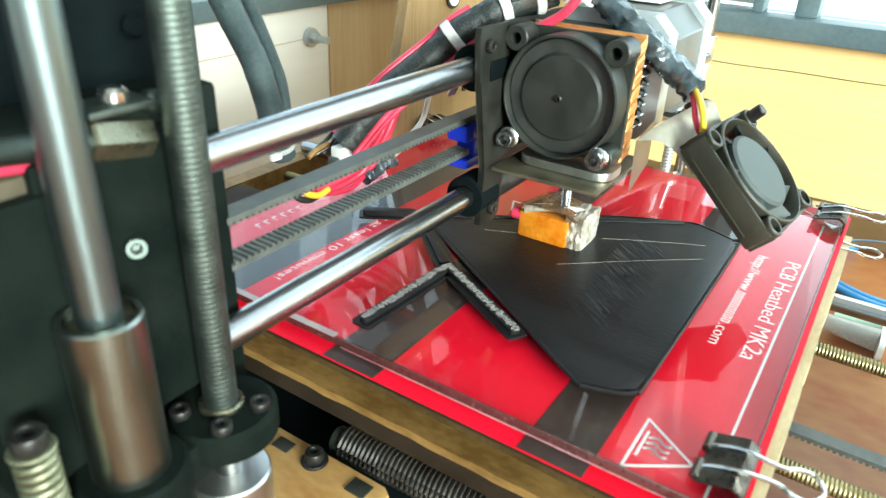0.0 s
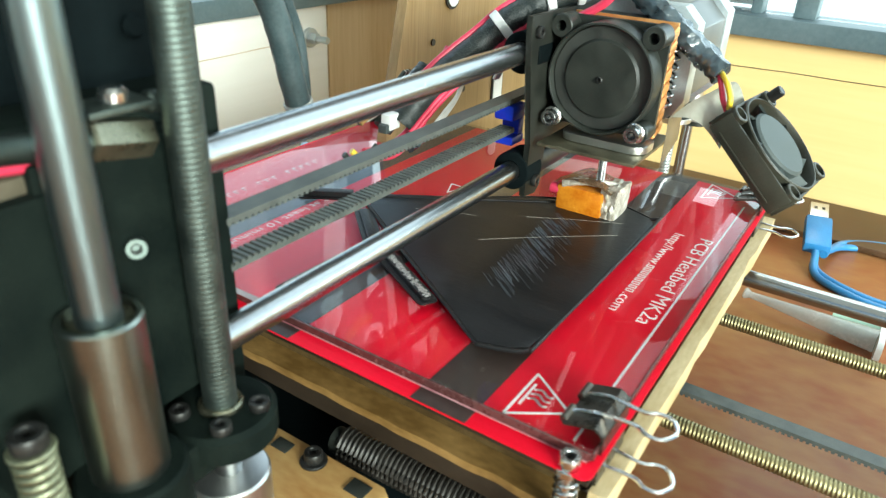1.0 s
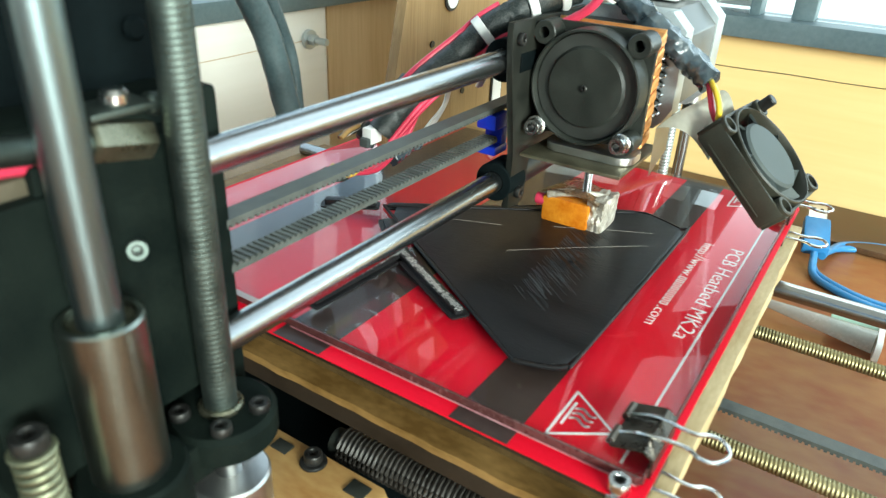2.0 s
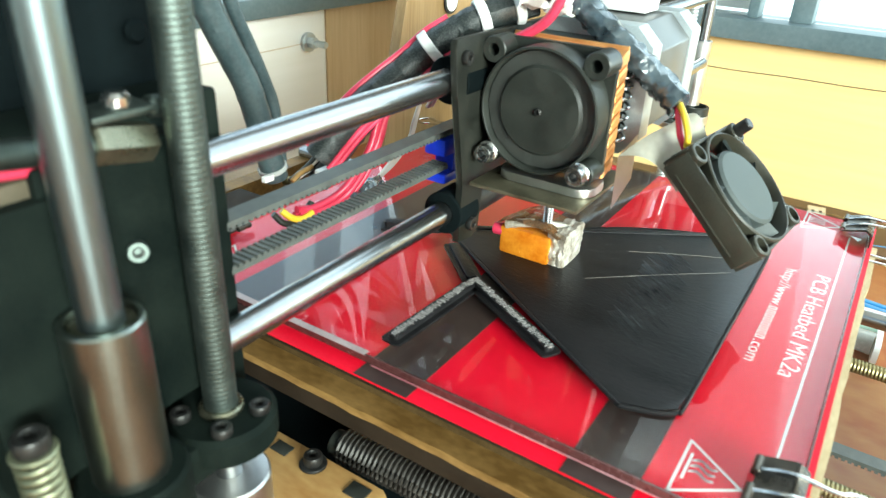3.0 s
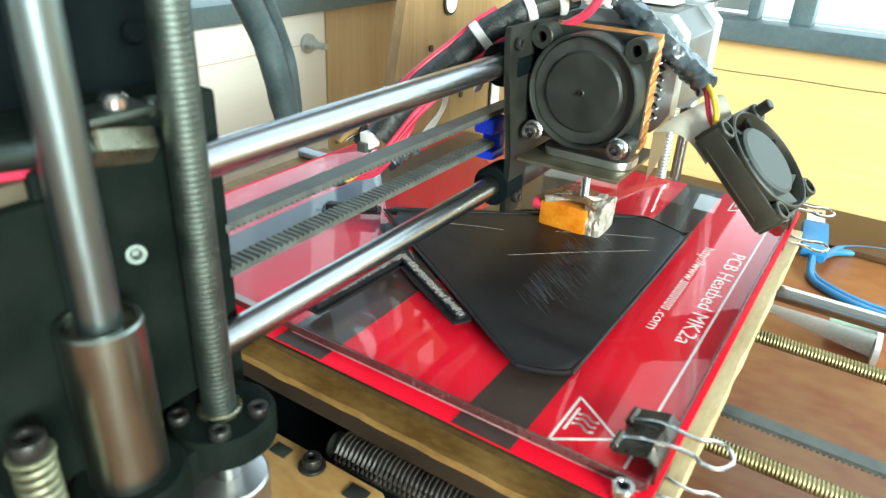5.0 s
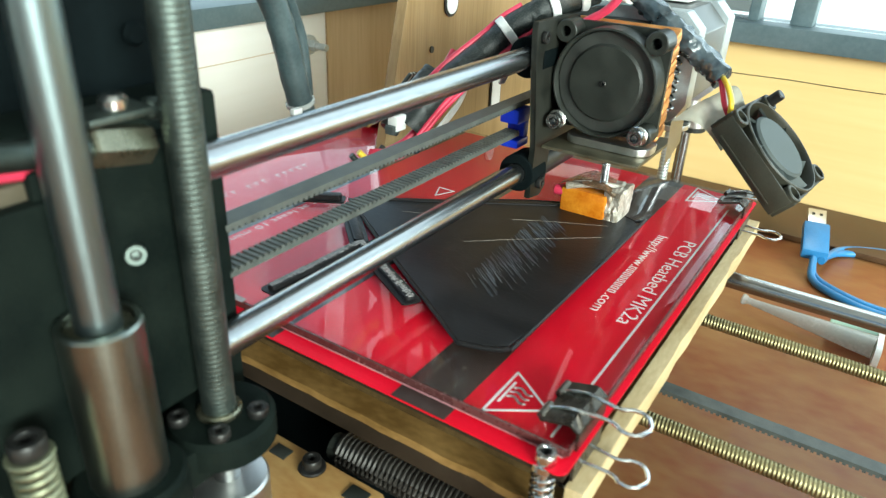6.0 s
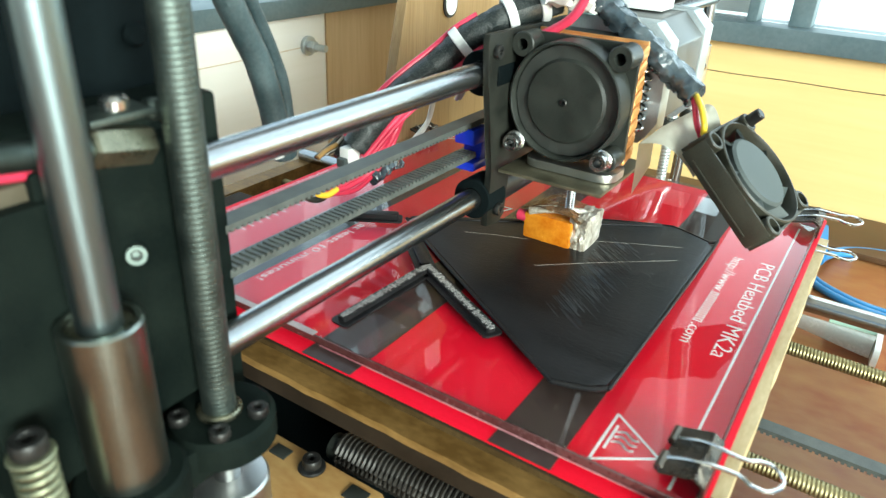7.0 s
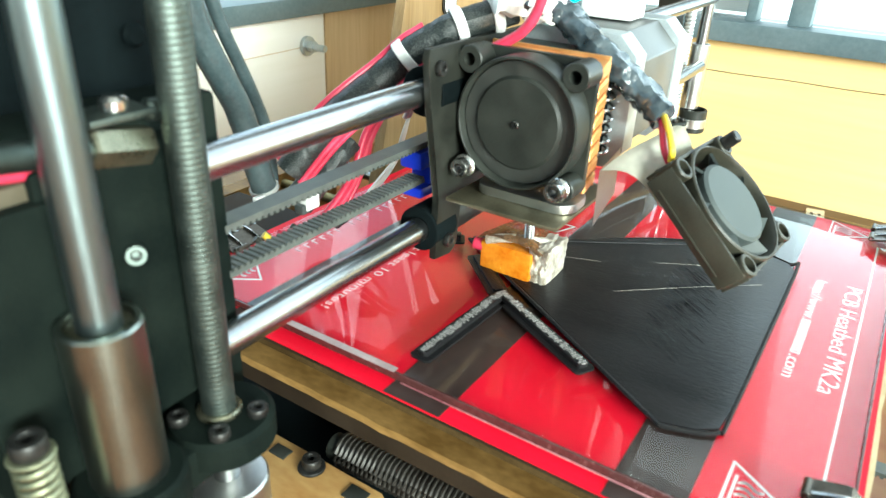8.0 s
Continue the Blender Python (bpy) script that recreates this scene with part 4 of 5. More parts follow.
def build_cables():
    main = [(0.0300, -0.008, 0.1860), (0.0166, 0.004, 0.1806), (0.0122, 0.010, 0.1766), (0.0076, 0.016, 0.1717), (0.0030, 0.022, 0.1648), (-0.0050, 0.027, 0.1584), (-0.0110, 0.031, 0.1530), (-0.0154, 0.035, 0.1471), (-0.0200, 0.0385, 0.1405), (-0.0240, 0.0415, 0.1345)]
    c = cord("wire_loom", "black braided wire loom with red wires and white ties", "cable",
             [("braided_sleeve", main, 0.0050, SLEEVE, 0.10),
              ("red_wire", shift(main[2:], (-0.0006, 0.0042, 0.0036)), 0.0012, REDW, 0),
              ("red_wire", shift(main[1:], (0.0006, -0.0042, -0.0034)), 0.0012, REDW, 0),
              ("red_wire", shift(main[2:], (0.0022, -0.0040, -0.0052)), 0.0010, REDW, 0),
              ("grey_wire", [(0.022, 0.010, 0.1690), (0.018, 0.014, 0.1640), (0.014, 0.018, 0.1560), (0.013, 0.022, 0.1480)], 0.0009, TINW, 0),
              ("grey_wire", [(0.024, 0.010, 0.1690), (0.020, 0.014, 0.1640), (0.016, 0.018, 0.1560), (0.0155, 0.022, 0.1480)], 0.0009, TINW, 0)])
    zip_tie(c, (0.0066, 0.0170, 0.1705), (-0.0046, 0.006, -0.0065), 0.0053)
    zip_tie(c, (0.0166, 0.004, 0.1806), (-0.009, 0.009, -0.0047), 0.0053)
    zip_tie(c, (0.0255, -0.0035, 0.1842), (-0.012, 0.011, -0.0050), 0.0053)
    white = cord("wire_tail", "red, grey and black wires with a white plug", "cable",
             [("braided_sleeve", [(-0.0030, 0.041, 0.1470), (-0.0067, 0.042, 0.1439), (-0.0123, 0.045, 0.1371), (-0.0187, 0.047, 0.1297), (-0.0224, 0.048, 0.1261)], 0.0042, SLEEVE, 0.1),
              ("red_wire", [(0.0065, 0.0375, 0.1545), (0.0008, 0.038, 0.1480), (-0.0051, 0.038, 0.1371), (-0.0099, 0.041, 0.1278), (-0.0158, 0.044, 0.1212), (-0.0258, 0.047, 0.1183), (-0.0336, 0.048, 0.1195)], 0.0014, REDW, 0),
              ("red_wire", [(0.0095, 0.0375, 0.1530), (0.0038, 0.038, 0.1460), (-0.0021, 0.038, 0.1361), (-0.0069, 0.041, 0.1262), (-0.0128, 0.044, 0.1190), (-0.0240, 0.047, 0.1160), (-0.0330, 0.048, 0.1180)], 0.0014, REDW, 0),
              ("red_wire", [(0.0066, 0.040, 0.1436), (0.0065, 0.042, 0.1364), (0.0003, 0.044, 0.1239), (-0.0077, 0.046, 0.1164), (-0.0166, 0.047, 0.1131), (-0.0279, 0.048, 0.1150), (-0.0341, 0.049, 0.1176)], 0.0011, REDW, 0),
              ("yellow_wire", [(-0.0280, 0.046, 0.1172), (-0.0330, 0.046, 0.1165), (-0.0372, 0.047, 0.1180), (-0.0400, 0.049, 0.1212)], 0.0012, YELW, 0),
              ("black_wire", [(-0.0260, 0.048, 0.1200), (-0.0330, 0.048, 0.1150), (-0.0390, 0.049, 0.1160), (-0.0420, 0.051, 0.1200)], 0.0012, BLACK, 0),
              ("brown_wire", [(-0.0332, 0.050, 0.1298), (-0.0290, 0.050, 0.1315), (-0.0229, 0.050, 0.1323)], 0.0009, PLYDARK, 0)]
             + [("grey_wire", [(-0.0332 + 0.0015 * k, 0.051, 0.1298), (-0.0229 + 0.0018 * k, 0.051, 0.1333 - 0.0006 * k), (-0.0134 + 0.0012 * k, 0.051, 0.1390 - 0.001 * k), (-0.0058 + 0.001 * k, 0.050, 0.1450)], 0.0008, TINW if k % 2 else BLACK, 0) for k in range(5)]
             + [("pale_wire", [(0.0100, 0.048 + 0.001 * k, 0.1160), (0.0150, 0.050, 0.1158 + 0.0005 * k), (0.0304 - 0.001 * k, 0.052, 0.1191 + 0.001 * k), (0.0435 - 0.001 * k, 0.054, 0.1256), (0.0474 - 0.001 * k, 0.054, 0.1336), (0.0514, 0.054, 0.1430)], 0.0007, TINW, 0) for k in range(3)], TAIL)
    part("connector", box(B(), -0.0272, -0.0208, 0.0405, 0.0450, 0.1275, 0.1335, 0.0006), WHITE, white, "white plug")
    part("connector", box(B(), -0.0290, -0.0250, 0.0410, 0.0450, 0.1265, 0.1300, 0.0006), GREY, white, "grey plug")
    part("taped_joint", sweep(B(), [(-0.0077, 0.045, 0.1150), (-0.002, 0.045, 0.1166), (0.004, 0.046, 0.1172), (0.0120, 0.047, 0.1164)], 0.0026, 9, 5, 0.5, 7), TAPEW, white, "black taped joint", False)
    hose = [(-0.0700, 0.050, 0.2400), (-0.0690, 0.050, 0.2100), (-0.0673, 0.050, 0.1948), (-0.0636, 0.050, 0.1857), (-0.0586, 0.050, 0.1757), (-0.0541, 0.050, 0.1667), (-0.0506, 0.050, 0.1555), (-0.0471, 0.050, 0.1416), (-0.0448, 0.050, 0.1335)]
    cord("cable_hose", "thick black cable hose hanging behind the rods", "cable",
         [("hose", hose, 0.0043, HOSEM, 0.06), ("side_cable", [(-0.0620, 0.055, 0.2350), (-0.0575, 0.055, 0.2050), (-0.0526, 0.055, 0.1889), (-0.0472, 0.055, 0.1769), (-0.0424, 0.055, 0.1658), (-0.0390, 0.055, 0.1560), (-0.0374, 0.055, 0.1421), (-0.0373, 0.055, 0.1345)], 0.0021, HOSEM, 0)], HOSE)
    hh = [o for o in HOSE if o.name.startswith("cable_hose")][0]
    part("zip_tie", tube(B(), (-0.0461, 0.050, 0.1380), (-0.0456, 0.050, 0.1364), 0.0050, 0.0044, 28), CLEAR, hh, "cloudy zip tie")
    part("tie_head", box(B(), -0.0540, -0.0500, 0.0450, 0.0470, 0.1352, 0.1372, 0.0004), WHITE, hh, "white tie head")
    cord("taped_cable", "fan cable wrapped in shiny grey-black tape over the motor", "cable",
         [("tape_wrap", [(0.0225, -0.014, 0.1900), (0.0280, -0.0246, 0.1872), (0.0282, -0.034, 0.1812), (0.0284, -0.043, 0.1748), (0.0300, -0.053, 0.1672), (0.0270, -0.0625, 0.1618)], 0.0044, TAPEW, 0.14),
          ("yellow_wire", [(0.0265, -0.0622, 0.1622), (0.0200, -0.0660, 0.1605), (0.0165, -0.0688, 0.1565), (0.0165, -0.0693, 0.1525)], 0.0010, YELW, 0),
          ("red_wire", [(0.0265, -0.0617, 0.1614), (0.0205, -0.0645, 0.1585), (0.0180, -0.0664, 0.1550), (0.0180, -0.0684, 0.1515)], 0.0010, REDW, 0)])
    tie = [o for o in HEAD if o.name.startswith("taped_cable")][0]
    part("white_tape", sweep(B(), [(0.0175, -0.008, 0.1905), (0.0225, -0.014, 0.1902), (0.0262, -0.0200, 0.1888), (0.0292, -0.0246, 0.1874)], 0.0052, 10, 6, 0.4, 5), WHITE, tie, "crumpled white tape round the cable", False)
    cord("red_cable", "dark red cable rising over the fan", "cable",
         [("red_cable", [(0.0110, -0.0070, 0.1745), (0.0112, -0.0150, 0.1785), (0.0120, -0.0214, 0.1832), (0.0125, -0.0250, 0.1895), (0.0130, -0.0268, 0.1980)], 0.0016, REDW, 0.05)])
    cord("teal_cable", "thin teal cable above the motor", "cable",
         [("teal_cable", [(0.030, -0.010, 0.1930), (0.0405, -0.016, 0.1862), (0.060, -0.020, 0.1895), (0.078, -0.018, 0.1905), (0.085, -0.015, 0.1950)], 0.0010, TEAL, 0),
          ("teal_cable", [(0.030, -0.008, 0.1950), (0.0425, -0.013, 0.1876), (0.058, -0.018, 0.1885), (0.070, -0.020, 0.1945)], 0.0009, TEAL, 0),
          ("blue_wire", [(0.034, -0.006, 0.1960), (0.0455, -0.010, 0.1896), (0.058, -0.014, 0.1900), (0.072, -0.016, 0.1960)], 0.0008, USB, 0)])


build_carriage()
build_extruder()
build_part_fan()
build_cables()


# ---- fixed axes ----
def single(name, bm, material, label, category, group="", kind=""):
    return tagged(part(name, bm, material), label, category, group, kind)


def toothed_belt(p0, p1, width_axis, width, up, group):
    """A flat belt with moulded teeth on its inner side (up: +1 or -1 along z)."""
    b = thing("toothed_belt", "black rubber toothed belt", "drive belt", group)
    p0, p1 = Vector(p0), Vector(p1)
    bm = B()
    ax = 0 if abs(p1.x - p0.x) > abs(p1.y - p0.y) else 1
    lo, hi = sorted((p0[ax], p1[ax]))
    z, h = p0.z, 0.0007
    c = p0[width_axis]
    rng = {ax: (lo, hi), width_axis: (c - width / 2, c + width / 2)}
    box(bm, *rng[0], *rng[1], z - h, z + h)
    part("belt_back", bm, BELT, b, "", False)
    verts, faces = [], []
    n = int((hi - lo) / 0.002)
    for k in range(n):
        a = lo + 0.002 * k
        rng[ax] = (a + 0.0004, a + 0.0015)
        za, zb = (z + h, z + h + 0.0008) if up > 0 else (z - h - 0.0008, z - h)
        i = len(verts)
        verts += [(x, y, q) for q in (za, zb) for x, y in ((rng[0][0], rng[1][0]), (rng[0][1], rng[1][0]), (rng[0][1], rng[1][1]), (rng[0][0], rng[1][1]))]
        faces += [(i, i + 1, i + 2, i + 3), (i + 4, i + 5, i + 6, i + 7), (i, i + 1, i + 5, i + 4), (i + 1, i + 2, i + 6, i + 5), (i + 2, i + 3, i + 7, i + 6), (i + 3, i, i + 4, i + 7)]
    me = bpy.data.meshes.new("belt_teeth")
    me.from_pydata(verts, [], faces)
    me.materials.append(BELT)
    t = new("belt_teeth", me)
    t.parent = b
    tagged(t, "moulded belt teeth", "", "", "stuff")
    return b


def lead_screw(xy, z0, z1, pitch, depth, material, label):
    """A threaded spindle with a plain journal at its foot."""
    t = thing("lead_screw", label, "threaded rod", "lead screws")
    part("thread", threaded(B(), (*xy, z0 + 0.008), (*xy, z1), 0.0039, pitch, depth, 28, 6), material, t)
    part("journal", rod(B(), (*xy, z0), (*xy, z0 + 0.0082), 0.0034, 28), STEEL, t, "plain turned end of the spindle")
    return t


def build_axes():
    for z in (0.12, 0.165):
        single("guide_rod", rod(B(), (-0.1170, 0, z), (0.300, 0, z), 0.004, 48), STEEL, "polished steel guide rod of the moving head", "rod", "guide rods")
    BACK.append(toothed_belt((-0.160, 0.0083, 0.1452), (0.230, 0.0083, 0.1452), 1, 0.006, -1, "head belts"))
    HEAD.append(toothed_belt((-0.158, 0.0083, 0.1325), (0.002, 0.0083, 0.1325), 1, 0.006, 1, "head belts"))
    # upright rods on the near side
    single("upright_rod", rod(B(), (-0.1479, -0.0094, 0.118), (-0.1479, -0.0094, 0.34), 0.004, 48), SHADED, "polished steel upright rod beside the screw", "rod", "upright rods")
    lead_screw((-0.1222, -0.0054), 0.0871, 0.32, 0.00125, 0.00006, ZINC, "grey fine-threaded lead screw beside the upright rod")
    lb = thing("linear_bearing", "bare steel linear bearing on the upright rod", "bearing")
    part("bearing_shell", tube(B(), (-0.1479, -0.0094, 0.1085), (-0.1479, -0.0094, 0.1468), 0.0075, 0.0062, 56, 0.0005), BEARING, lb)
    part("bearing_seal", tube(B(), (-0.1479, -0.0094, 0.1380), (-0.1479, -0.0094, 0.1458), 0.0061, 0.0041, 40), NUT, lb, "dark recessed seal")
    # screw nut in its holder
    nut = thing("screw_nut", "brass nut in a black screwed holder on the lead screw", "nut")
    part("brass_collar", tube(B(), (-0.1222, -0.0054, 0.1068), (-0.1222, -0.0054, 0.1086), 0.0052, 0.0040, 32, 0.0005), NUT, nut)
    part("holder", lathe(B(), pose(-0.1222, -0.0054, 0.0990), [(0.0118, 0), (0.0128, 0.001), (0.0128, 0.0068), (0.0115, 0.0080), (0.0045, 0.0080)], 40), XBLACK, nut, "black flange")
    for a in (62, 152, 230, 300):
        socket_screw("holder_screw", nut, (-0.1222 + 0.0092 * math.cos(radians(a)), -0.0054 + 0.0092 * math.sin(radians(a)), 0.107), (0, 0, 1), 0.0024, 0.0022, SCREW)
    cp = thing("shaft_coupler", "round aluminium shaft coupler under the lead screw", "coupler")
    part("coupler_body", lathe(B(), pose(-0.1222, -0.0054, 0.060), [(0.0094, 0), (0.0100, 0.0006), (0.0100, 0.0264), (0.0094, 0.027), (0.0042, 0.027)], 40), ALU, cp)
    # black x-end and frame upright
    xe = thing("x_end", "black plastic axis end block holding the rods", "axis end")
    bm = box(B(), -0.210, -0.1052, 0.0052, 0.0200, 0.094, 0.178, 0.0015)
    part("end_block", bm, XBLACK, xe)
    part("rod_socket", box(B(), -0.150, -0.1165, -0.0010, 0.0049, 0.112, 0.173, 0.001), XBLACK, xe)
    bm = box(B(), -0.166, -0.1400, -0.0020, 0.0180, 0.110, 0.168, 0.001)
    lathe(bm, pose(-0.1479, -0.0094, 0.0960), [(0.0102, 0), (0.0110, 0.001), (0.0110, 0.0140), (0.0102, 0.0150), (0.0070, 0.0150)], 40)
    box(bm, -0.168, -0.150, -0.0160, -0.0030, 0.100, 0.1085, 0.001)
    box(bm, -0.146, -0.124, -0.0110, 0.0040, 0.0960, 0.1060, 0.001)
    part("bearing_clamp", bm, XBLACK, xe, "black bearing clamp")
    part("tension_nut", rod(B(), (-0.1385, 0.0005, 0.1745), (-0.1262, 0.0005, 0.1722), 0.0040, 6, 0.0006), NUT, xe, "dull brass nut")
    part("tension_bolt", rod(B(), (-0.160, 0.0005, 0.1775), (-0.1262, 0.0005, 0.1722), 0.0026), ZINC, xe, "zinc bolt")
    part("screw_plate", box(B(), -0.1390, -0.1255, -0.003, 0.006, 0.1785, 0.1800, 0.0005), ZINC, xe, "worn metal tab")
    part("top_screw", rod(B(), (-0.1322, 0.0, 0.1798), (-0.1322, 0.0, 0.1830), 0.0026, 24, 0.0008), CHROME, xe, "bright screw head")
    part("side_screw", rod(B(), (-0.1262, 0.0, 0.1790), (-0.1225, 0.0, 0.1785), 0.0022, 20, 0.0006), ZINC, xe, "worn screw end")
    part("bolt_bridge", box(B(), -0.1400, -0.1240, 0.0020, 0.0052, 0.1640, 0.1790, 0.0008), XBLACK, xe)
    socket_screw("end_screw", xe, (-0.1336, -0.0008, 0.1520), (-0.45, -0.85, 0.2), 0.0021, 0.0030, ZINC, "worn socket screw")
    part("wire_clamp", box(B(), -0.1600, -0.1490, 0.0010, 0.0050, 0.1665, 0.1712, 0.0010), surface("beige_plastic", (0.07, 0.06, 0.04), (0.11, 0.09, 0.06), 0.5), xe, "beige plastic clamp")
    fr = thing("printer_frame", "tall black frame upright behind the lead screw", "printer frame")
    part("upright", box(B(), -0.215, -0.0968, 0.0205, 0.0290, 0.0005, 0.40, 0.001), MATT, fr, "matt black upright")
    part("cross_plate", box(B(), -0.215, -0.135, 0.0292, 0.25, 0.0505, 0.40, 0.001), MATT, fr, "matt black side plate")
    part("frame_bolt", lathe(B(), Matrix.Translation((-0.1130, 0.0204, 0.1885)) @ Matrix.Rotation(radians(90), 4, "X"), [(0.0024, 0), (0.0026, 0.0010), (0.0018, 0.0020)], 24), MATT, fr, "dark bolt head")
    part("red_lead", sweep(B(), [(-0.175, 0.0015, 0.1745), (-0.160, 0.0015, 0.1742), (-0.1525, 0.0015, 0.1732), (-0.1480, 0.0015, 0.1725)], 0.0014, 10), REDW, fr, "red wire")
    part("base_board", box(B(), -0.0798, -0.044, -0.035, 0.19, 0.0005, 0.043, 0.001), MATT, fr, "black base board")
    # screw with spring at the end stop
    es = thing("stop_screw", "long screw with a pale spring on the axis end", "screw")
    socket_screw("screw_head", es, (-0.1645, -0.0097, 0.1285), (0, 0, 1), 0.0032, 0.0032, SCREW)
    part("spring", helix(B(), (-0.1645, -0.0097, 0.109), (-0.1645, -0.0097, 0.1274), 0.0031, 0.0008, 9), PALESP, es, "coiled steel spring")
    part("shank", rod(B(), (-0.1645, -0.0097, 0.1085), (-0.1645, -0.0097, 0.1284), 0.0017), ZINC, es)
    part("washer", tube(B(), (-0.1645, -0.0097, 0.1275), (-0.1645, -0.0097, 0.1284), 0.0041, 0.0018, 28), PALESP, es, "yellowed washer")
    # plywood motor shelf
    sh = thing("motor_shelf", "pale plywood shelf with a dark screw and square cut-outs", "shelf")
    bm = prism(B(), [(-0.150, 0.030), (-0.0805, 0.030), (-0.0805, -0.0215), (-0.0825, -0.0245), (-0.150, -0.0245)], 0.049, 0.055, None, 0.0004)
    part("shelf_board", bm, PLY, sh)
    for xa, xb, ya, yb in ((-0.0880, -0.0835, 0.0125, 0.0190), (-0.0885, -0.0830, -0.0190, -0.0120)):
        part("cut_out", box(B(), xa, xb, ya, yb, 0.0551, 0.0556, 0.0001), BLACK, sh, "dark square slot")
    part("washer", tube(B(), (-0.0852, 0.0028, 0.0551), (-0.0852, 0.0028, 0.0562), 0.0044, 0.0015, 28), SCREW, sh)
    socket_screw("shelf_screw", sh, (-0.0852, 0.0028, 0.0562), (0, 0, 1), 0.0030, 0.0032, SCREW, "dark socket screw")
    ft = thing("shelf_motor", "black stepper motor under the shelf", "motor")
    part("motor_body", box(B(), -0.143, -0.101, -0.024, 0.018, 0.0005, 0.0485, 0.003), MOTORB, ft)
    # spiral wrapped rod beside the shelf
    sp = thing("spiral_wrap", "dark cable in tight spiral wrap", "cable")
    part("coil", helix(B(), (-0.0690, 0.004, 0.050), (-0.0655, -0.075, 0.050), 0.0052, 0.0009, 44, 6), COIL, sp)
    part("core", rod(B(), (-0.0692, 0.008, 0.050), (-0.0655, -0.080, 0.050), 0.0046, 16), BLACK, sp)
    # lower axis
    for x in (-0.0610, 0.1172):
        single("bed_rod", rod(B(), (x, -0.20, 0.060), (x, 0.20, 0.060), 0.004, 36), STEEL, "polished steel rod under the bed", "rod", "bed rods")
    for x in (0.0080, 0.0905):
        single("frame_rod", threaded(B(), (x, -0.22, 0.050), (x, 0.20, 0.050), 0.0032, 0.00135, 0.00035, 16, 4), BRASSY, "yellow zinc threaded rod of the base", "threaded rod", "base rods")
    toothed_belt((0.0268, -0.20, 0.0525), (0.0268, 0.20, 0.0525), 0, 0.006, -1, "bed belt")
    for y in (-0.225, 0.19):
        e = single("end_bar", box(B(), -0.09, 0.14, y, y + 0.012, 0.0005, 0.057, 0.001), PLYDARK, "dark plywood end bar carrying the base rods", "frame bar", "end bars")
    # far side
    lead_screw((0.3015, 0.0125), 0.02, 0.34, 0.0025, 0.0007, MOTOR, "bright threaded lead screw behind the motor")
    single("upright_rod", rod(B(), (0.3180, 0.006, 0.0005), (0.3180, 0.006, 0.34), 0.004, 32), STEEL, "polished steel upright rod beside the screw", "rod", "upright rods")
    fb = thing("linear_bearing", "bright steel linear bearing on the far upright rod", "bearing")
    part("bearing_shell", tube(B(), (0.3180, 0.006, 0.0865), (0.3180, 0.006, 0.132), 0.0064, 0.0048, 36, 0.0004), ALU, fb)
    part("bearing_seal", tube(B(), (0.3180, 0.006, 0.125), (0.3180, 0.006, 0.1312), 0.0047, 0.0041, 28), NUT, fb, "dark recessed seal")
    xr = thing("x_end", "black plastic far axis end with a clamp ring", "axis end")
    part("end_block", box(B(), 0.294, 0.314, 0.020, 0.034, 0.094, 0.175, 0.001), BLACK, xr)
    part("nut_holder", lathe(B(), pose(0.3015, 0.0125, 0.0735), [(0.0108, 0), (0.0112, 0.0008), (0.0112, 0.0052), (0.0100, 0.0062), (0.0045, 0.0062)], 36), BLACK, xr, "black nut flange")
    part("flange_rim", tube(B(), (0.3015, 0.0125, 0.0738), (0.3015, 0.0125, 0.0775), 0.0118, 0.0113, 36), ALU, xr, "bright band round the flange")
    for a in (150, 215, 280):
        socket_screw("flange_screw", xr, (0.3015 + 0.0078 * math.cos(radians(a)), 0.0125 + 0.0078 * math.sin(radians(a)), 0.0797), (0, 0, 1), 0.0019, 0.0022, SCREW)
    part("clamp_ring", tube(B(), (0.3180, 0.002, 0.0700), (0.3180, 0.002, 0.0863), 0.0098, 0.0080, 36, 0.0006), BLACK, xr)
    part("clamp_band", tube(B(), (0.3180, 0.002, 0.0735), (0.3180, 0.002, 0.0800), 0.0102, 0.0099, 36), ALU, xr, "bright band round the clamp")
    # leaning plywood side brace with holes
    br = thing("side_brace", "plywood frame brace with drilled holes", "frame brace")
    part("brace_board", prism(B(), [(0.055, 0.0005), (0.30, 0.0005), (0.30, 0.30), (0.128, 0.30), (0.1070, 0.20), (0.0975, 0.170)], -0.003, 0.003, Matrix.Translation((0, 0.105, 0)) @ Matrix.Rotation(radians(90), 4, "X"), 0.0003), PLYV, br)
    for sx, sz in ((0.1370, 0.1710), (0.1945, 0.1040)):
        m = Matrix.Translation((sx, 0.1014, sz)) @ Matrix.Rotation(radians(90), 4, "X")
        part("slot_rim", prism(B(), rounded_rect(0.0135, 0.0285, 0.0066), 0, 0.0006, m), SCREW, br, "dark worn rim of a slot")
        # pale plate added for the brightness seen through the open slot
        part("slot_stand_in", prism(B(), rounded_rect(0.0105, 0.0255, 0.0052), 0.0007, 0.0012, m), WHITE, br, "pale plate standing in for an open slot")
    for x, z, r in ((0.1533, 0.1094, 0.0019), (0.1196, 0.1412, 0.0018), (0.0953, 0.0531, 0.003)):
        part("hole", lathe(B(), Matrix.Translation((x, 0.1016, z)) @ Matrix.Rotation(radians(90), 4, "X"), [(r, 0), (r, 0.0006)], 20), SCREW, br, "dark drilled hole")


build_axes()


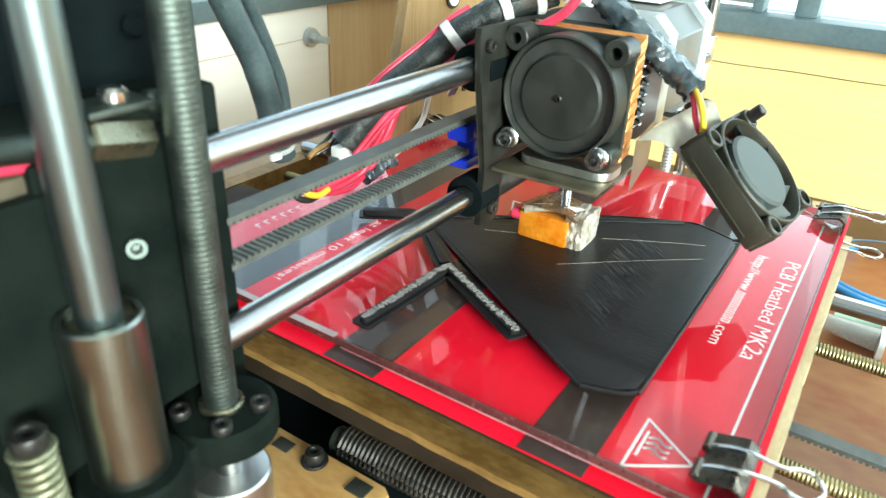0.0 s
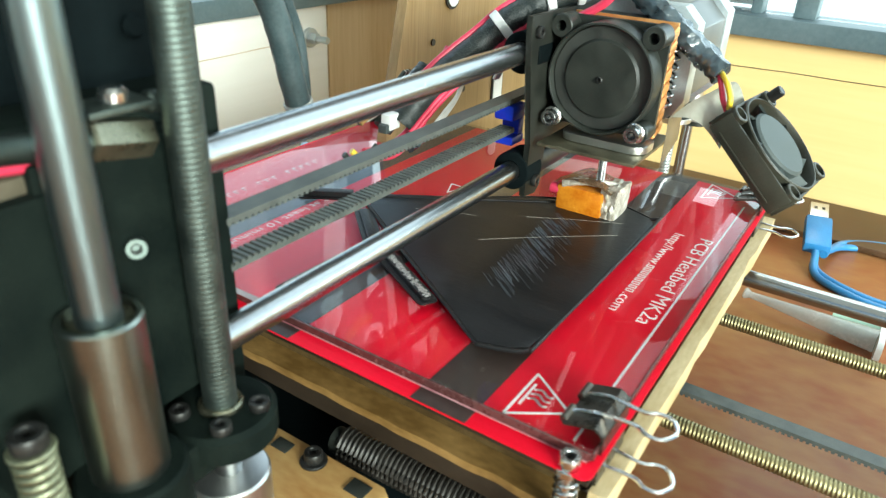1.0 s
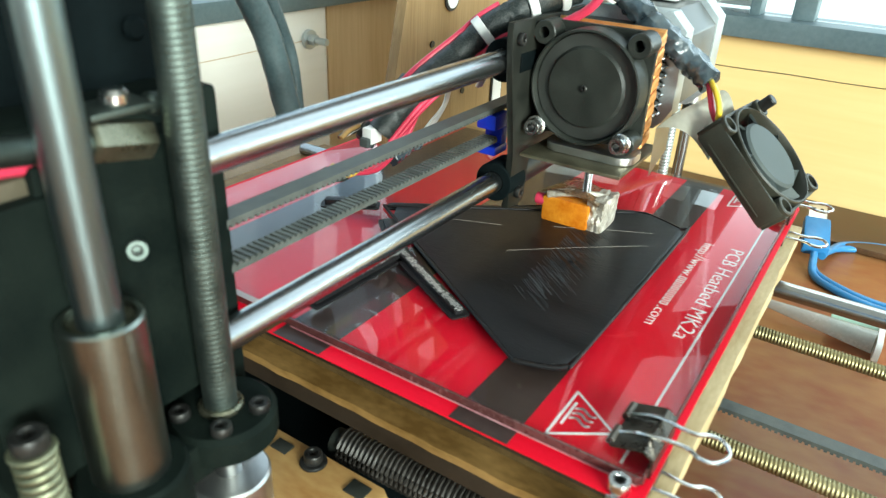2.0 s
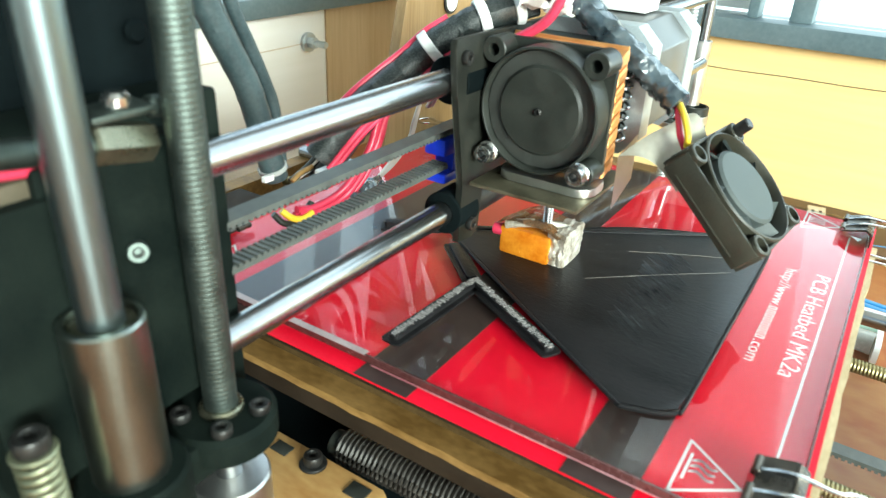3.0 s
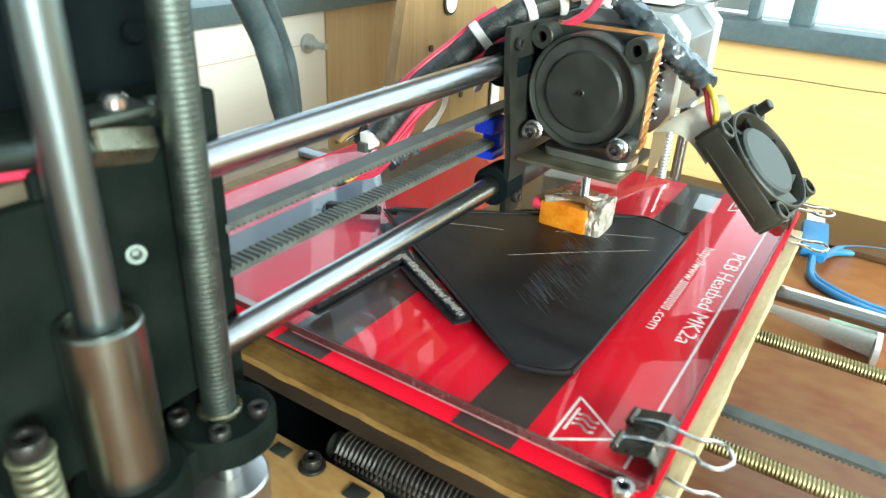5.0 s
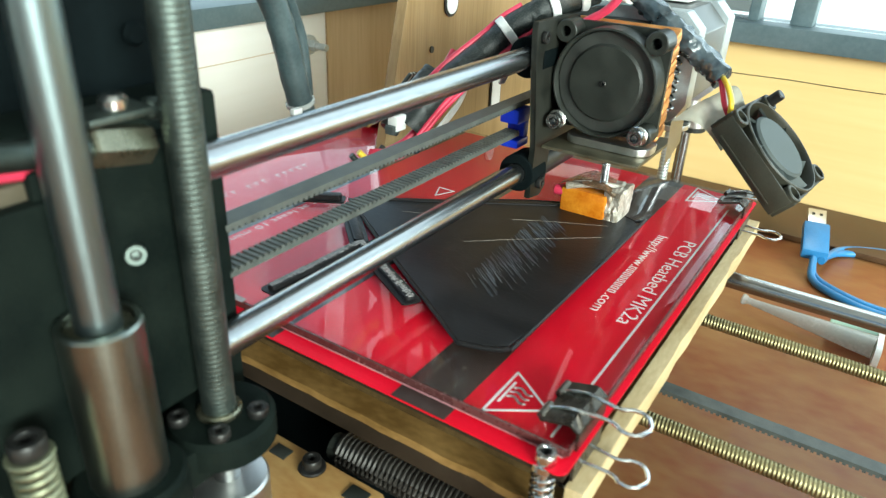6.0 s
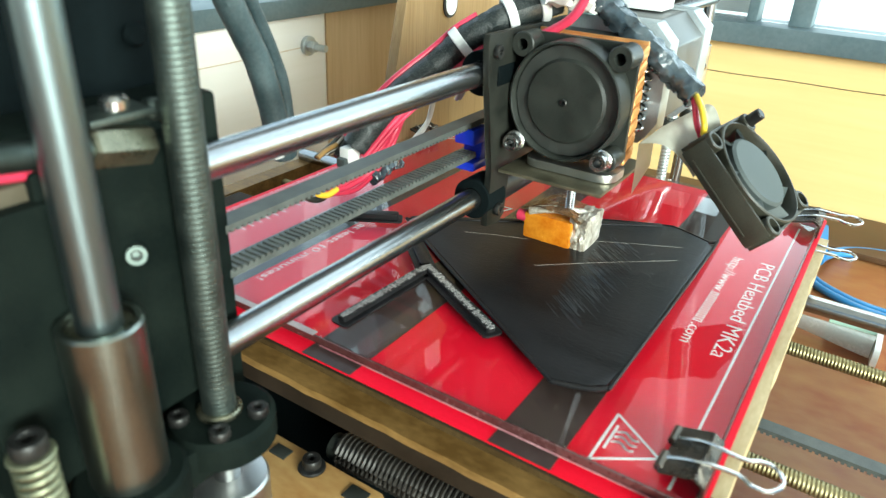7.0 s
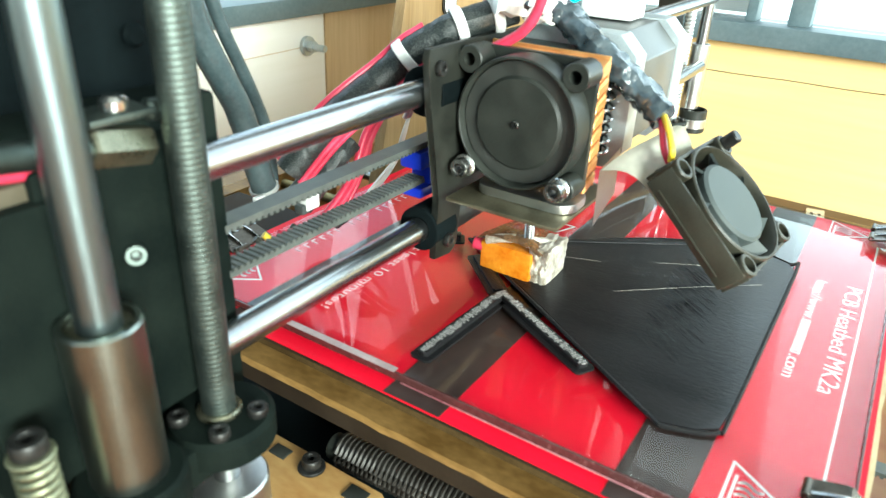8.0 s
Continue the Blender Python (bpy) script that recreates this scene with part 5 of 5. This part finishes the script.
# ---- things on the table ----
def build_hex_key(p, q, bend):
    k = thing("hex_key", "bare steel hex key lying behind the bed", "tool", "hex keys behind the bed")
    p, q, bend = Vector(p), Vector(q), Vector(bend)
    part("shaft", rod(B(), p, q, 0.0009, 6, 0.0002), STEEL, k)
    part("bent_end", rod(B(), p, p + bend, 0.0009, 6, 0.0002), STEEL, k, "short bent end")


def build_clutter():
    tr = thing("tool_tray", "dark wooden tray behind the bed", "tray")
    part("tray_board", box(B(), -0.030, 0.050, 0.104, 0.185, 0.0005, 0.0588, 0.001), SHEET, tr)
    build_hex_key((0.0110, 0.1470, 0.0598), (0.0094, 0.1231, 0.0598), (0.0040, 0.0020, 0))
    build_hex_key((0.0070, 0.1440, 0.0598), (-0.0011, 0.1228, 0.0598), (0.0030, 0.0030, 0))
    build_hex_key((0.0200, 0.1400, 0.0598), (0.0176, 0.1230, 0.0598), (0.0030, 0.0030, 0))

    u = thing("usb_cable", "light blue usb cable coiled on the table", "cable")
    bm = B()
    m = look((0.290, -0.1010, 0.010), (0.365, -0.088, 0.030))
    box(bm, -0.0085, 0.0085, -0.0042, 0.0042, -0.034, 0.0, 0.002, m)
    part("plug_grip", bm, USB, u, "moulded blue grip")
    part("plug_shell", box(B(), -0.006, 0.006, -0.0022, 0.0022, -0.052, -0.034, 0.0003, m), ALU, u, "bare metal plug")
    for sx in (-1, 1):
        part("plug_window", box(B(), sx * 0.0025 - 0.001, sx * 0.0025 + 0.001, 0.0022, 0.0024, -0.047, -0.0445, 0, m), BLACK, u)
    for off, z in ((0, 0.0025), (0.007, 0.003)):
        pts = [(0.288, -0.1010, 0.009), (0.276 - off, -0.1045, z), (0.2620 - off, -0.118, z), (0.2520 - off, -0.1440, z), (0.255 - off, -0.180, z), (0.290, -0.225, z), (0.335 + off, -0.200, z), (0.340 + off, -0.150, z), (0.3260 + off, -0.118, z), (0.306, -0.1085, z + 0.003), (0.290, -0.106, z + 0.005)]
        part("cable_loop", sweep(B(), pts, 0.0024, 12, 8), USB, u, "blue cable")
    s = thing("syringe", "clear plastic syringe with a white flange on the table", "syringe")
    part("barrel", lathe(B(), axis_matrix((0.2030, -0.074, 0.008), (0.1930, -0.146, 0.008))[0], [(0.0030, 0.0), (0.0034, 0.001), (0.0020, 0.004), (0.0026, 0.014), (0.0042, 0.036), (0.0056, 0.056), (0.0066, 0.0720)], 28), CLEAR, s, "clear tapered barrel")
    part("plunger", rod(B(), (0.2110, -0.122, 0.0062), (0.2085, -0.146, 0.0062), 0.0055, 24), surface("pale_green_rubber", (0.4, 0.6, 0.48), (0.5, 0.7, 0.58), 0.5), s, "pale green plunger")
    part("flange", prism(B(), rounded_rect(0.026, 0.0128, 0.005), 0, 0.0030, Matrix.Translation((0.1930, -0.1455, 0.0070)) @ Matrix.Rotation(radians(90), 4, "X")), WHITE, s, "white flange")


build_clutter()


# ---- movement ----
def motions():
    bed_rows, head_rows = rows_of(BED_T, BED_Y, 1), rows_of(HEAD_T, HEAD_X, 0)
    for ob in BED:
        walk(ob, bed_rows)
    for ob in HEAD:
        walk(ob, head_rows)
    # hanging wires follow the head in part: (share along, share in height) when it is drawn back and when it is sent out
    for group, back, out in ((TAIL, (0.62, 0.38), (0.85, 0.16)), (HOSE, (0.28, 0.38), (0.28, 0.38))):
        for ob in group:
            walk(ob, [(t, pose((out if m.translation.x > 0 else back)[0] * m.translation.x, 0, (out if m.translation.x > 0 else back)[1] * m.translation.x)) for t, m in head_rows])
    for ob in BACK:
        walk(ob, rows_of(HEAD_T, [-v for v in HEAD_X], 0))
    for ob, m in ROTOR:
        walk(ob, [(k / 20, m @ pose(0, 0, 0, 0, 0, (80 * k) % 360)) for k in range(161)])


motions()
